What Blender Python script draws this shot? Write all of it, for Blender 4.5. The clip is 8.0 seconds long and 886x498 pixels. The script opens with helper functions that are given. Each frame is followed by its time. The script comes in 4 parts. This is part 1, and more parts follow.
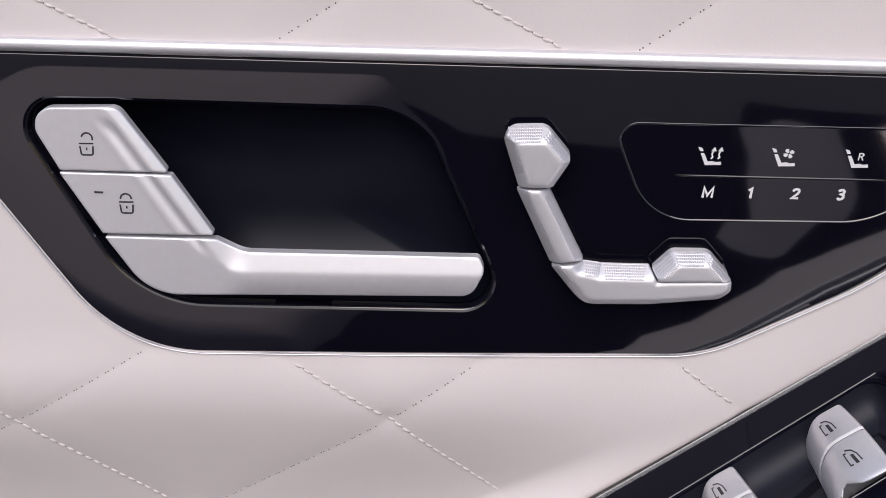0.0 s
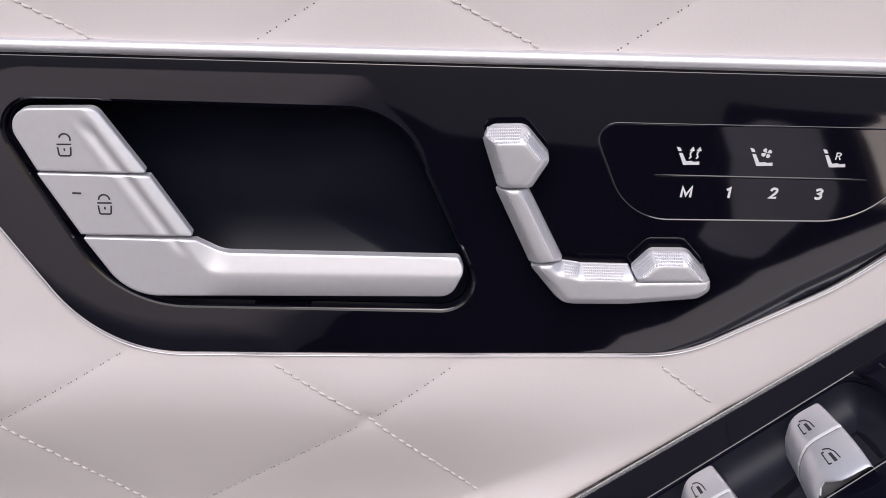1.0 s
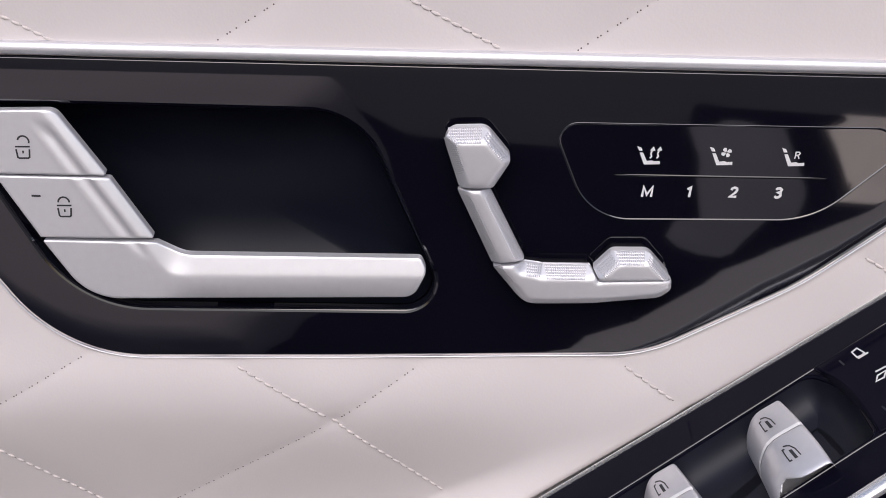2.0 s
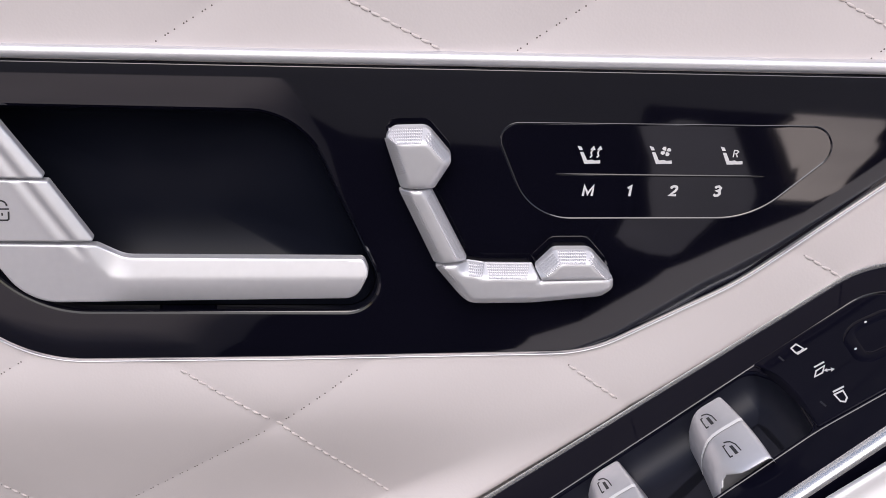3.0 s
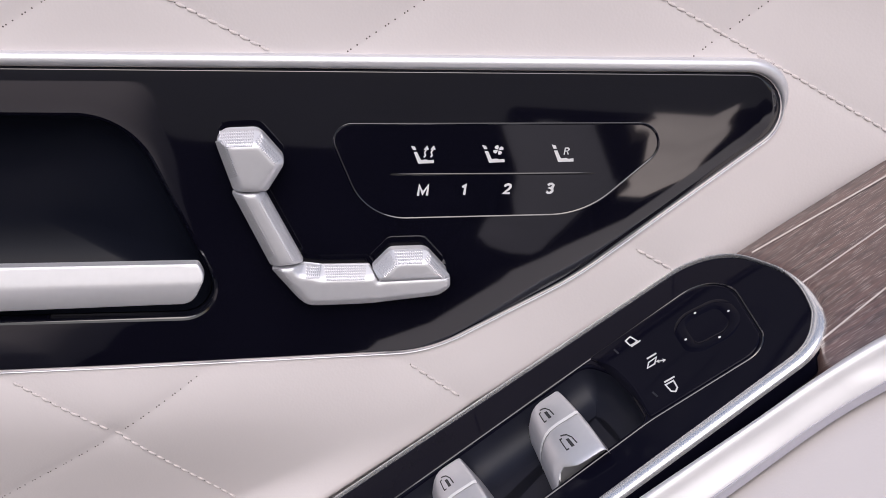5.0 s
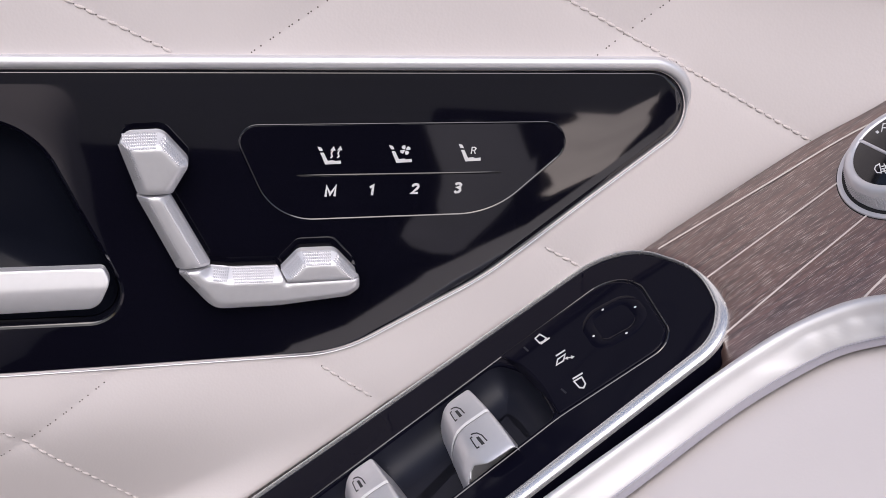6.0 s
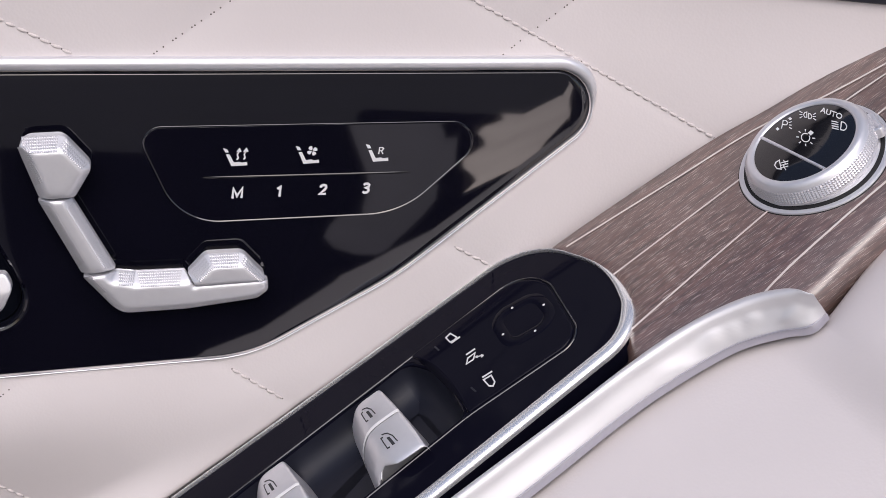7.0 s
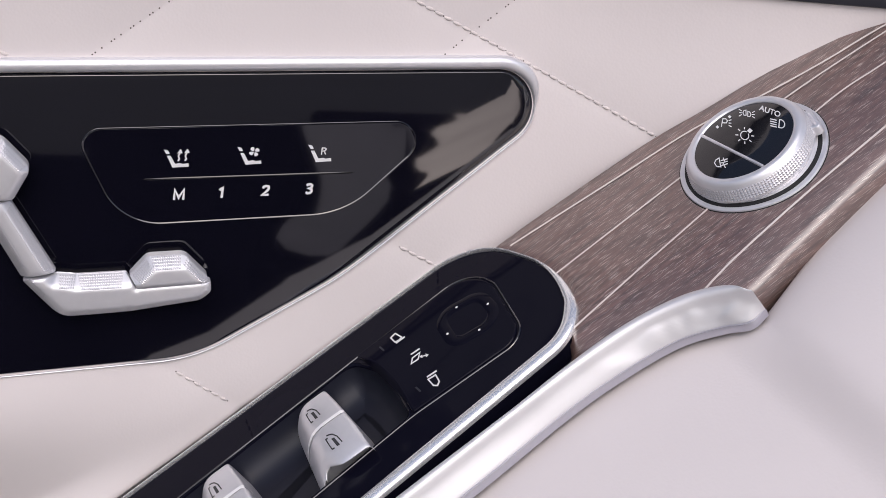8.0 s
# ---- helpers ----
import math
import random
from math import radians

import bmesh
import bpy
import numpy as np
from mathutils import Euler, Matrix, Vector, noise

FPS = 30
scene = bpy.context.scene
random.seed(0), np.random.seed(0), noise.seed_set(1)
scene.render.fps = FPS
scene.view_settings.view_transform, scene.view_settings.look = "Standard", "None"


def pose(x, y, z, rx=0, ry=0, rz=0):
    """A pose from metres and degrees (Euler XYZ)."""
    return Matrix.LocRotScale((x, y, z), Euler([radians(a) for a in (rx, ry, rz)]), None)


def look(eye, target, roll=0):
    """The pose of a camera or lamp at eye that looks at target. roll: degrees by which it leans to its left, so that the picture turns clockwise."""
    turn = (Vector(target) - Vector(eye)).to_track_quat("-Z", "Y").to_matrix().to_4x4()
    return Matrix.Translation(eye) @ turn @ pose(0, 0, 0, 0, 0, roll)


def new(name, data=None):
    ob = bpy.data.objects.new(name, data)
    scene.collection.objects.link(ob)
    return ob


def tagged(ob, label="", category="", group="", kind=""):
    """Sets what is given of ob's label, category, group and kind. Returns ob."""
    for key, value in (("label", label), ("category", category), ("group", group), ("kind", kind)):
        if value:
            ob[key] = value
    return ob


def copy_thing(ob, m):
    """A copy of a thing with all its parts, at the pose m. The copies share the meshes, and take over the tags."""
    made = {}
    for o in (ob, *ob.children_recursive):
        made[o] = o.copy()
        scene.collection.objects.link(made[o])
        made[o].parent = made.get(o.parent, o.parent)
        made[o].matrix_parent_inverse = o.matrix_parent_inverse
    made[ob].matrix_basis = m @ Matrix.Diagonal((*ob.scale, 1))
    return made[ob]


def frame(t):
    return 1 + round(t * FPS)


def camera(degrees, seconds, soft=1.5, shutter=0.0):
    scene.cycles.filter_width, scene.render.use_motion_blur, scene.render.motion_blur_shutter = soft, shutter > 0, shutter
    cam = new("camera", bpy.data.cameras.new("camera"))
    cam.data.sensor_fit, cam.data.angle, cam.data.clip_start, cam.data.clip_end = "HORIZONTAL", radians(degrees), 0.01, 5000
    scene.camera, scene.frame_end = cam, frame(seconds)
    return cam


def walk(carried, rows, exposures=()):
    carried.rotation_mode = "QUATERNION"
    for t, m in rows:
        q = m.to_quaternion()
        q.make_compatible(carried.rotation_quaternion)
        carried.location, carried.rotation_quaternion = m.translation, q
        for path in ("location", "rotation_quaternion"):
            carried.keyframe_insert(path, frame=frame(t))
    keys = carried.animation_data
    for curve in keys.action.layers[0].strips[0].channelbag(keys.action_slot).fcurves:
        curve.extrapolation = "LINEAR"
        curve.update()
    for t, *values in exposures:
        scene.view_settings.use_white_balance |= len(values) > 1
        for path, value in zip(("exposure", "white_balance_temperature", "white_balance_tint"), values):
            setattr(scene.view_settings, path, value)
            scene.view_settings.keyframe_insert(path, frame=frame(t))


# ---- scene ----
# ---- camera ----
cam = camera(38.63, 8.0, soft=0.75)
ROWS = [
    (0.0, -0.01910, -0.44675, 0.95362, 68.371, 0.468, 3.320),
    (0.5, -0.01833, -0.44671, 0.95361, 68.369, 0.417, 3.072),
    (1.0, -0.01704, -0.44664, 0.95363, 68.374, 0.354, 2.625),
    (1.5, -0.01548, -0.44656, 0.95364, 68.380, 0.283, 2.081),
    (3.0, -0.00772, -0.44647, 0.95370, 68.399, -0.030, -0.667),
    (3.5, -0.00428, -0.44656, 0.95372, 68.407, -0.231, -1.815),
    (4.0, 0.00000, -0.44674, 0.95379, 68.430, -0.417, -3.316),
    (5.5, 0.01257, -0.44806, 0.95397, 68.491, -0.941, -7.774),
    (6.0, 0.01711, -0.44878, 0.95407, 68.526, -1.129, -9.398),
    (6.5, 0.02134, -0.44954, 0.95420, 68.570, -1.305, -10.913),
    (7.0, 0.02591, -0.45055, 0.95430, 68.601, -1.534, -12.519),
    (7.5, 0.02930, -0.45139, 0.95440, 68.635, -1.654, -13.780),
    (8.0, 0.03123, -0.45190, 0.95445, 68.652, -1.750, -14.465),
]
walk(cam, [(t, pose(x, y, z, rx, ry, rz)) for t, x, y, z, rx, ry, rz in ROWS], [(0.0, -0.25, 6380, 11), (8.0, -0.25, 6380, 11)])

# ---- light ----
world = bpy.data.worlds.new("sky")
scene.world = world
world.use_nodes = True
wn = world.node_tree
sky = wn.nodes.new("ShaderNodeTexSky")
sky.sky_type, sky.sun_disc = "NISHITA", False
sky.sun_elevation, sky.sun_rotation = radians(46), radians(184)
sky.air_density, sky.dust_density, sky.ozone_density = 1.0, 4.0, 1.0
wn.links.new(sky.outputs[0], wn.nodes["Background"].inputs[0])
wn.nodes["Background"].inputs[1].default_value = 0.15
sun_data = bpy.data.lights.new("sun", "SUN")
sun_data.energy, sun_data.angle, sun_data.color = 1.92, radians(60), (0.98, 0.95, 1.0)
sun = new("sun", sun_data)
sun.matrix_world = look((-0.15, -2.0, 2.85), (0, 0, 0.8))


# ---- materials ----
def material(name, base, rough=0.5, metal=0.0, spec=0.5, coat=0.0):
    m = bpy.data.materials.new(name)
    m.use_nodes = True
    b = m.node_tree.nodes["Principled BSDF"]
    b.inputs["Base Color"].default_value = (*base, 1)
    b.inputs["Roughness"].default_value = rough
    b.inputs["Metallic"].default_value = metal
    b.inputs["Specular IOR Level"].default_value = spec
    b.inputs["Coat Weight"].default_value = coat
    return m


def node(m, kind, **values):
    n = m.node_tree.nodes.new(kind)
    for key, value in values.items():
        n.inputs[key].default_value = value
    return n


def grain(m, scale, low, high, bump=0.0, distance=0.0002, detail=4.0, stretch=(1, 1, 1), rough=None, fine=0.0):
    """Colour between low and high by noise in metres, with bump (and a finer one) and roughness by the same noise."""
    t, b = m.node_tree, m.node_tree.nodes["Principled BSDF"]
    co = node(m, "ShaderNodeTexCoord")
    mp = node(m, "ShaderNodeMapping", Scale=stretch)
    nz = node(m, "ShaderNodeTexNoise", Scale=scale, Detail=detail)
    mix = m.node_tree.nodes.new("ShaderNodeMix")
    mix.data_type = "RGBA"
    mix.inputs["A"].default_value, mix.inputs["B"].default_value = (*low, 1), (*high, 1)
    t.links.new(co.outputs["Object"], mp.inputs["Vector"])
    t.links.new(mp.outputs[0], nz.inputs["Vector"])
    t.links.new(nz.outputs["Fac"], mix.inputs["Factor"])
    t.links.new(mix.outputs["Result"], b.inputs["Base Color"])
    if bump:
        bp = node(m, "ShaderNodeBump", Strength=bump, Distance=distance)
        src = nz
        if fine:
            src = node(m, "ShaderNodeTexVoronoi", Scale=fine)
            t.links.new(mp.outputs[0], src.inputs["Vector"])
            t.links.new(src.outputs["Distance"], bp.inputs["Height"])
        else:
            t.links.new(nz.outputs["Fac"], bp.inputs["Height"])
        t.links.new(bp.outputs[0], b.inputs["Normal"])
    if rough:
        mr = node(m, "ShaderNodeMapRange", **{"To Min": rough[0], "To Max": rough[1]})
        t.links.new(nz.outputs["Fac"], mr.inputs["Value"])
        t.links.new(mr.outputs[0], b.inputs["Roughness"])
    return m


LEATHER = grain(material("cream_leather", (0.7, 0.64, 0.62), 0.5, spec=0.35), 18, (0.612, 0.566, 0.568), (0.662, 0.615, 0.616), 0.25, 0.00012, rough=(0.42, 0.55), fine=900)
PIANO = grain(material("piano_black", (0.006, 0.006, 0.008), 0.04, spec=0.5, coat=1.0), 30, (0.0025, 0.0025, 0.006), (0.0045, 0.0042, 0.009), rough=(0.03, 0.06))
PIANO.node_tree.nodes["Principled BSDF"].inputs["Coat IOR"].default_value = 1.55
PIANO.node_tree.nodes["Principled BSDF"].inputs["Coat Roughness"].default_value = 0.035
PIANO_PAD = grain(material("piano_black_pad", (0.006, 0.006, 0.008), 0.06, coat=0.3), 40, (0.005, 0.005, 0.007), (0.008, 0.008, 0.011), rough=(0.05, 0.1))
CONSOLE = grain(material("console_black", (0.006, 0.006, 0.008), 0.06, spec=0.1), 40, (0.003, 0.003, 0.008), (0.005, 0.0048, 0.011), rough=(0.04, 0.1))
BOWL = grain(material("recess_black", (0.008, 0.009, 0.014), 0.3, spec=0.13), 40, (0.005, 0.006, 0.011), (0.008, 0.009, 0.016), rough=(0.25, 0.38))
KNURL = material("cut_metal", (0.62, 0.61, 0.64), 0.38, 0.6)
PULL = grain(material("polished_aluminium", (0.7, 0.69, 0.71), 0.3, 0.55), 120, (0.62, 0.61, 0.63), (0.68, 0.67, 0.69), rough=(0.4, 0.5))
SATIN_BLACK = grain(material("satin_black", (0.012, 0.013, 0.02), 0.35, spec=0.25), 60, (0.010, 0.011, 0.018), (0.014, 0.015, 0.024), rough=(0.3, 0.38))
# darker, bluer aluminium: the shade of the pull strip's underside is in its colour
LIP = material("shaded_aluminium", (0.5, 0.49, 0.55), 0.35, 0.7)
DULL_METAL = grain(material("dull_metal", (0.3, 0.29, 0.32), 0.4, 1.0), 9, (0.0, 0.0, 0.002), (0.13, 0.125, 0.15), rough=(0.35, 0.5))
PLATE = grain(material("warm_metal", (0.8, 0.7, 0.63), 0.25, 1.0), 7, (0.6, 0.52, 0.48), (0.97, 0.88, 0.82), rough=(0.36, 0.5))
PLASTIC = grain(material("dark_plastic", (0.015, 0.016, 0.02), 0.45), 60, (0.010, 0.011, 0.018), (0.017, 0.018, 0.027), 0.1, 0.0001, rough=(0.4, 0.5))
SILVER = grain(material("satin_silver", (0.78, 0.77, 0.77), 0.34, 0.62), 350, (0.67, 0.665, 0.70), (0.73, 0.725, 0.76), 0.05, 0.00003, rough=(0.33, 0.42))
CHROME = grain(material("bright_chrome", (0.85, 0.85, 0.86), 0.26, 0.75), 200, (0.82, 0.82, 0.84), (0.87, 0.87, 0.88), rough=(0.22, 0.3))
# near-white colour that stands in for the glint on the rockers' edges
HIGHLIGHT = material("painted_highlight", (0.9, 0.9, 0.91), 0.3, 0.2)
GAP = material("dark_gap", (0.004, 0.004, 0.005), 0.6)
PRINT = material("white_print", (0.64, 0.64, 0.65), 0.5)
PRINT_DARK = material("dark_print", (0.03, 0.03, 0.035), 0.5)
THREAD = grain(material("beige_thread", (0.62, 0.55, 0.52), 0.8), 900, (0.56, 0.51, 0.50), (0.63, 0.58, 0.57))
HOLE = material("needle_hole", (0.12, 0.1, 0.095), 0.9)
PALE_WOOD = material("pale_inlay", (0.62, 0.57, 0.54), 0.35)
ASPHALT = grain(material("asphalt", (0.05, 0.05, 0.05), 0.9), 8, (0.04, 0.04, 0.04), (0.07, 0.066, 0.062), 0.3, 0.003)
DARK_CLOTH = grain(material("black_upholstery", (0.008, 0.008, 0.01), 0.9, spec=0.0), 20, (0.003, 0.003, 0.004), (0.006, 0.006, 0.008))
TAUPE = grain(material("taupe_upholstery", (0.36, 0.31, 0.29), 0.7, spec=0.2), 5, (0.40, 0.34, 0.325), (0.54, 0.47, 0.45))


def wood_material():
    m = material("open_pore_walnut", (0.2, 0.12, 0.09), 0.42, coat=1.0)
    m.node_tree.nodes["Principled BSDF"].inputs["Coat Roughness"].default_value = 0.38
    m.node_tree.nodes["Principled BSDF"].inputs["Coat IOR"].default_value = 2.0
    t, b = m.node_tree, m.node_tree.nodes["Principled BSDF"]
    uv = node(m, "ShaderNodeUVMap")
    mp = node(m, "ShaderNodeMapping", Scale=(45, 520, 1))
    mp2 = node(m, "ShaderNodeMapping", Scale=(150, 2900, 1))
    n1 = node(m, "ShaderNodeTexNoise", Scale=1.0, Detail=5.0, Roughness=0.6, Distortion=0.4)
    n2 = node(m, "ShaderNodeTexNoise", Scale=1.0, Detail=3.0, Roughness=0.6)
    r1, r2 = t.nodes.new("ShaderNodeValToRGB"), t.nodes.new("ShaderNodeValToRGB")
    e = r1.color_ramp.elements
    e[0].position, e[0].color = 0.3, (0.042, 0.022, 0.018, 1)
    e[1].position, e[1].color = 0.75, (0.18, 0.094, 0.076, 1)
    e = r2.color_ramp.elements
    e[0].position, e[0].color = 0.56, (0, 0, 0, 1)
    e[1].position, e[1].color = 0.66, (1, 1, 1, 1)
    mix = t.nodes.new("ShaderNodeMix")
    mix.data_type = "RGBA"
    mix.inputs["B"].default_value = (0.68, 0.58, 0.53, 1)
    sc = node(m, "ShaderNodeMath")
    sc.operation = "MULTIPLY"
    sc.inputs[1].default_value = 0.6
    bp = node(m, "ShaderNodeBump", Strength=0.35, Distance=0.0002)
    for s in (mp, mp2):
        t.links.new(uv.outputs[0], s.inputs["Vector"])
    t.links.new(mp.outputs[0], n1.inputs["Vector"])
    t.links.new(mp2.outputs[0], n2.inputs["Vector"])
    t.links.new(n1.outputs["Fac"], r1.inputs[0])
    t.links.new(n2.outputs["Fac"], r2.inputs[0])
    t.links.new(r2.outputs[0], sc.inputs[0])
    t.links.new(sc.outputs[0], mix.inputs["Factor"])
    t.links.new(r1.outputs[0], mix.inputs["A"])
    t.links.new(mix.outputs["Result"], b.inputs["Base Color"])
    t.links.new(n2.outputs["Fac"], bp.inputs["Height"])
    t.links.new(bp.outputs[0], b.inputs["Normal"])
    return m


WOOD = wood_material()

# ---- geometry helpers: millimetres, from a point of the door 0.8 m up ----
BASE = Vector((0, 0, 0.8))


def mm(x, y, z):
    return Vector((x, y, z)) * 0.001 + BASE


def part(name, bm, mat, parent=None, label="", smooth=True, angle=35):
    me = bpy.data.meshes.new(name)
    bmesh.ops.recalc_face_normals(bm, faces=bm.faces)
    bm.to_mesh(me)
    bm.free()
    me.materials.append(mat)
    if smooth:
        me.shade_smooth()
        me.set_sharp_from_angle(angle=radians(angle))
    ob = new(name, me)
    if parent:
        ob.parent = parent
    return tagged(ob, label)


def thing(name, at, label, category, kind="", group=""):
    """An Empty at a thing's base; its parts are placed in the world and follow it."""
    e = new(name)
    e.empty_display_size = 0.01
    e.location = at
    return tagged(e, label, category, group, kind)


def under(child, parent):
    child.parent = parent
    child.matrix_parent_inverse = Matrix.Translation(-parent.location) if parent.type == "EMPTY" else Matrix.Identity(4)
    return child


def rpoly(corners, step=7.0):
    """A closed outline of corners (x, z, radius), each rounded by its radius."""
    out, n = [], len(corners)
    for i, (x, z, r) in enumerate(corners):
        p = Vector((x, z))
        a, b = Vector(corners[i - 1][:2]) - p, Vector(corners[(i + 1) % n][:2]) - p
        la, lb = a.length, b.length
        a.normalize(), b.normalize()
        if r < 0.05:
            out.append(p)
            continue
        half = a.angle(b) / 2
        d = min(r / math.tan(half), la * 0.49 if corners[i - 1][2] > 0.05 else la * 0.95, lb * 0.49 if corners[(i + 1) % n][2] > 0.05 else lb * 0.95)
        r = d * math.tan(half)
        c = p + (a + b).normalized() * (r / math.sin(half))
        v0, v1 = p + a * d - c, p + b * d - c
        turn = v0.angle_signed(v1)
        k = max(3, int(abs(math.degrees(turn)) / step) + 1)
        for j in range(k + 1):
            t = -turn * j / k
            out.append(c + Vector((v0.x * math.cos(t) - v0.y * math.sin(t), v0.x * math.sin(t) + v0.y * math.cos(t))))
    return out


def area(loop):
    return sum(a.x * b.y - b.x * a.y for a, b in zip(loop, loop[1:] + loop[:1])) / 2


def normals(loop):
    s = 1 if area(loop) > 0 else -1
    out, n = [], len(loop)
    for i in range(n):
        d0, d1 = (loop[i] - loop[i - 1]), (loop[(i + 1) % n] - loop[i])
        n0 = Vector((d0.y, -d0.x)).normalized() * s if d0.length > 1e-6 else Vector((0, 0))
        n1 = Vector((d1.y, -d1.x)).normalized() * s if d1.length > 1e-6 else n0
        m = n0 + n1
        m = m.normalized() if m.length > 1e-6 else n0
        out.append(m * min(1.4, 1 / max(0.3, m.dot(n1))))
    return out


def grow(loop, d):
    """The outline moved outwards by d, or by d(outward normal)."""
    return [p + n * (d(n) if callable(d) else d) for p, n in zip(loop, normals(loop))]


def door_at(p, y):
    return mm(p.x, y, p.y)


def stack(rings, cap_first=False, cap_last=True, closed=True, whole=False):
    """A skin over rings of equally many points."""
    bm = bmesh.new()
    vs = [[bm.verts.new(p) for p in ring] for ring in rings]
    for a, b in zip(vs, vs[1:]):
        n = len(a)
        for i in range(n if closed else n - 1):
            j = (i + 1) % n
            bm.faces.new((a[i], a[j], b[j], b[i]))
    for do, ring in ((cap_first, vs[0]), (cap_last, vs[-1])):
        if do:
            f = bm.faces.new(ring)
            if whole:
                continue
            bmesh.ops.triangulate(bm, faces=[f], ngon_method="EAR_CLIP")
    return bm


def plate(loop, back, front, edge=1.0, place=door_at, round_steps=4, whole=False):
    """A plate with this outline from depth back to front, its front edge rounded (edge: mm, or a function of the normal)."""
    e = edge if callable(edge) else (lambda n: edge)
    depth = (lambda k: k) if callable(edge) else (lambda k: k)
    drop = 1.2 if callable(edge) else edge
    s = 1 if front > back else -1
    rings = [[place(p, back) for p in loop]]
    for k in range(round_steps + 1):
        a = math.pi / 2 * k / round_steps
        inner = grow(loop, lambda n: -e(n) * (1 - math.cos(a)))
        rings.append([place(p, front - s * drop * (1 - math.sin(a))) for p in inner])
    return stack(rings, whole=whole)


def curve_points(points, n):
    """n points along a smooth curve through the given ones."""
    p = [Vector(q) for q in points]
    p = [p[0] * 2 - p[1]] + p + [p[-1] * 2 - p[-2]]
    out, m = [], len(p) - 3
    for i in range(n):
        s = i / (n - 1) * m
        k = min(int(s), m - 1)
        t = s - k
        a, b, c, d = p[k:k + 4]
        out.append(0.5 * ((2 * b) + (c - a) * t + (2 * a - 5 * b + 4 * c - d) * t * t + (3 * b - a - 3 * c + d) * t ** 3))
    return out


def rise(x, a, b):
    t = np.clip((x - a) / (b - a), 0, 1)
    return t * t * (3 - 2 * t)


def frame_place(o, e1, e2, n):
    return lambda p, h: mm(*(o + e1 * p[0] + e2 * p[1] + n * h))


def stroke(bm, points, width, place, h, closed=False):
    """A flat line of that width through 2D points, laid on a surface at height h."""
    pts = [Vector(p) for p in points]
    n = len(pts)
    left, right = [], []
    for i, p in enumerate(pts):
        a = pts[i - 1] if (i or closed) else p
        b = pts[(i + 1) % n] if (i < n - 1 or closed) else p
        d0, d1 = (p - a), (b - p)
        d0 = d0.normalized() if d0.length > 1e-6 else d1.normalized()
        d1 = d1.normalized() if d1.length > 1e-6 else d0
        m = (d0 + d1)
        m = m.normalized() if m.length > 1e-6 else d0
        s = Vector((-m.y, m.x)) * (width / 2 / max(0.5, m.dot(d1)))
        left.append(bm.verts.new(place(p + s, h)))
        right.append(bm.verts.new(place(p - s, h)))
    for i in range(n if closed else n - 1):
        j = (i + 1) % n
        bm.faces.new((left[i], left[j], right[j], right[i]))


def blob(bm, points, place, h):
    bm.faces.new([bm.verts.new(place(Vector(p), h)) for p in points])


def arc(cx, cy, r, a0, a1, n=10):
    return [(cx + r * math.cos(radians(a0 + (a1 - a0) * i / n)), cy + r * math.sin(radians(a0 + (a1 - a0) * i / n))) for i in range(n + 1)]


def text_mesh(name, word, size, shear, place, at, h, mat, parent, turn=0.0):
    """A word in the built-in font as a mesh on a surface, centred at a 2D point (mm)."""
    cu = bpy.data.curves.new(name, "FONT")
    cu.body, cu.size, cu.shear, cu.align_x, cu.align_y, cu.offset = word, size, shear, "CENTER", "CENTER", size * 0.022
    tmp = new(name, cu)
    bpy.context.view_layer.update()
    me = bpy.data.meshes.new_from_object(tmp.evaluated_get(bpy.context.evaluated_depsgraph_get()))
    bpy.data.objects.remove(tmp)
    c, s = math.cos(radians(turn)), math.sin(radians(turn))
    for v in me.vertices:
        x, y = v.co.x, v.co.y
        v.co = place(Vector((at[0] + c * x - s * y, at[1] + s * x + c * y)), h)
    me.materials.clear()
    me.materials.append(mat)
    ob = new(name, me)
    return under(ob, parent)


def put(name, bm, mat, parent, label="", **kw):
    ob = part(name, bm, mat, None, label, **kw)
    return under(ob, parent)


# ---- outlines of the door's black trim ----
PANEL = rpoly([(-256.1, 52.8, 25), (216, 42.5, 15), (112, -37.0, 120), (55, -66.9, 60), (-65, -68.9, 200), (-174.4, -69.7, 60)], 3)
RECESS = rpoly([(-209.5, 33.7, 11), (-55, 30.0, 29), (-21.8, -48.6, 12), (-166, -47.6, 45)], 4)
# armrest: along (A1), across towards the cabin (A2), up from its face (AN)
AO, A1 = Vector((137.78, -48.19, -59.71)), Vector((0.81917, 0, 0.57356))
A2, AN = Vector((0.11868, -0.97836, -0.1695)), Vector((-0.56114, -0.20692, 0.80144))
arm = frame_place(AO, A1, A2, AN)


def inside(px, pz, loop):
    hit = np.zeros(px.shape, bool)
    for a, b in zip(loop, loop[1:] + loop[:1]):
        if a.y != b.y:
            hit ^= ((a.y > pz) != (b.y > pz)) & (px < (b.x - a.x) * (pz - a.y) / (b.y - a.y) + a.x)
    return hit


# ---- leather skin of the door ----
# quilting lines (x, z, x, z): sewn with thread, and pricked only
SEWN = ((-232, 91, -160, 53.5), (-66, 88, 8, 47), (110, 87, 252, 8.4),
        (-118, -66, -68.8, -100), (-68.8, -100, -22, -143), (36, -64.6, 80, -98), (-260, -77, -165, -154.5), (124, -19.6, 160, -41.4))
PRICKED = ((-112, 52.2, -52, 89.2), (21, 50.6, 78, 89), (146, 44.6, 203, 89),
           (-236, -112, -160, -65.6), (-150, -154, -68.8, -100), (-68.8, -100, -24, -65.3))


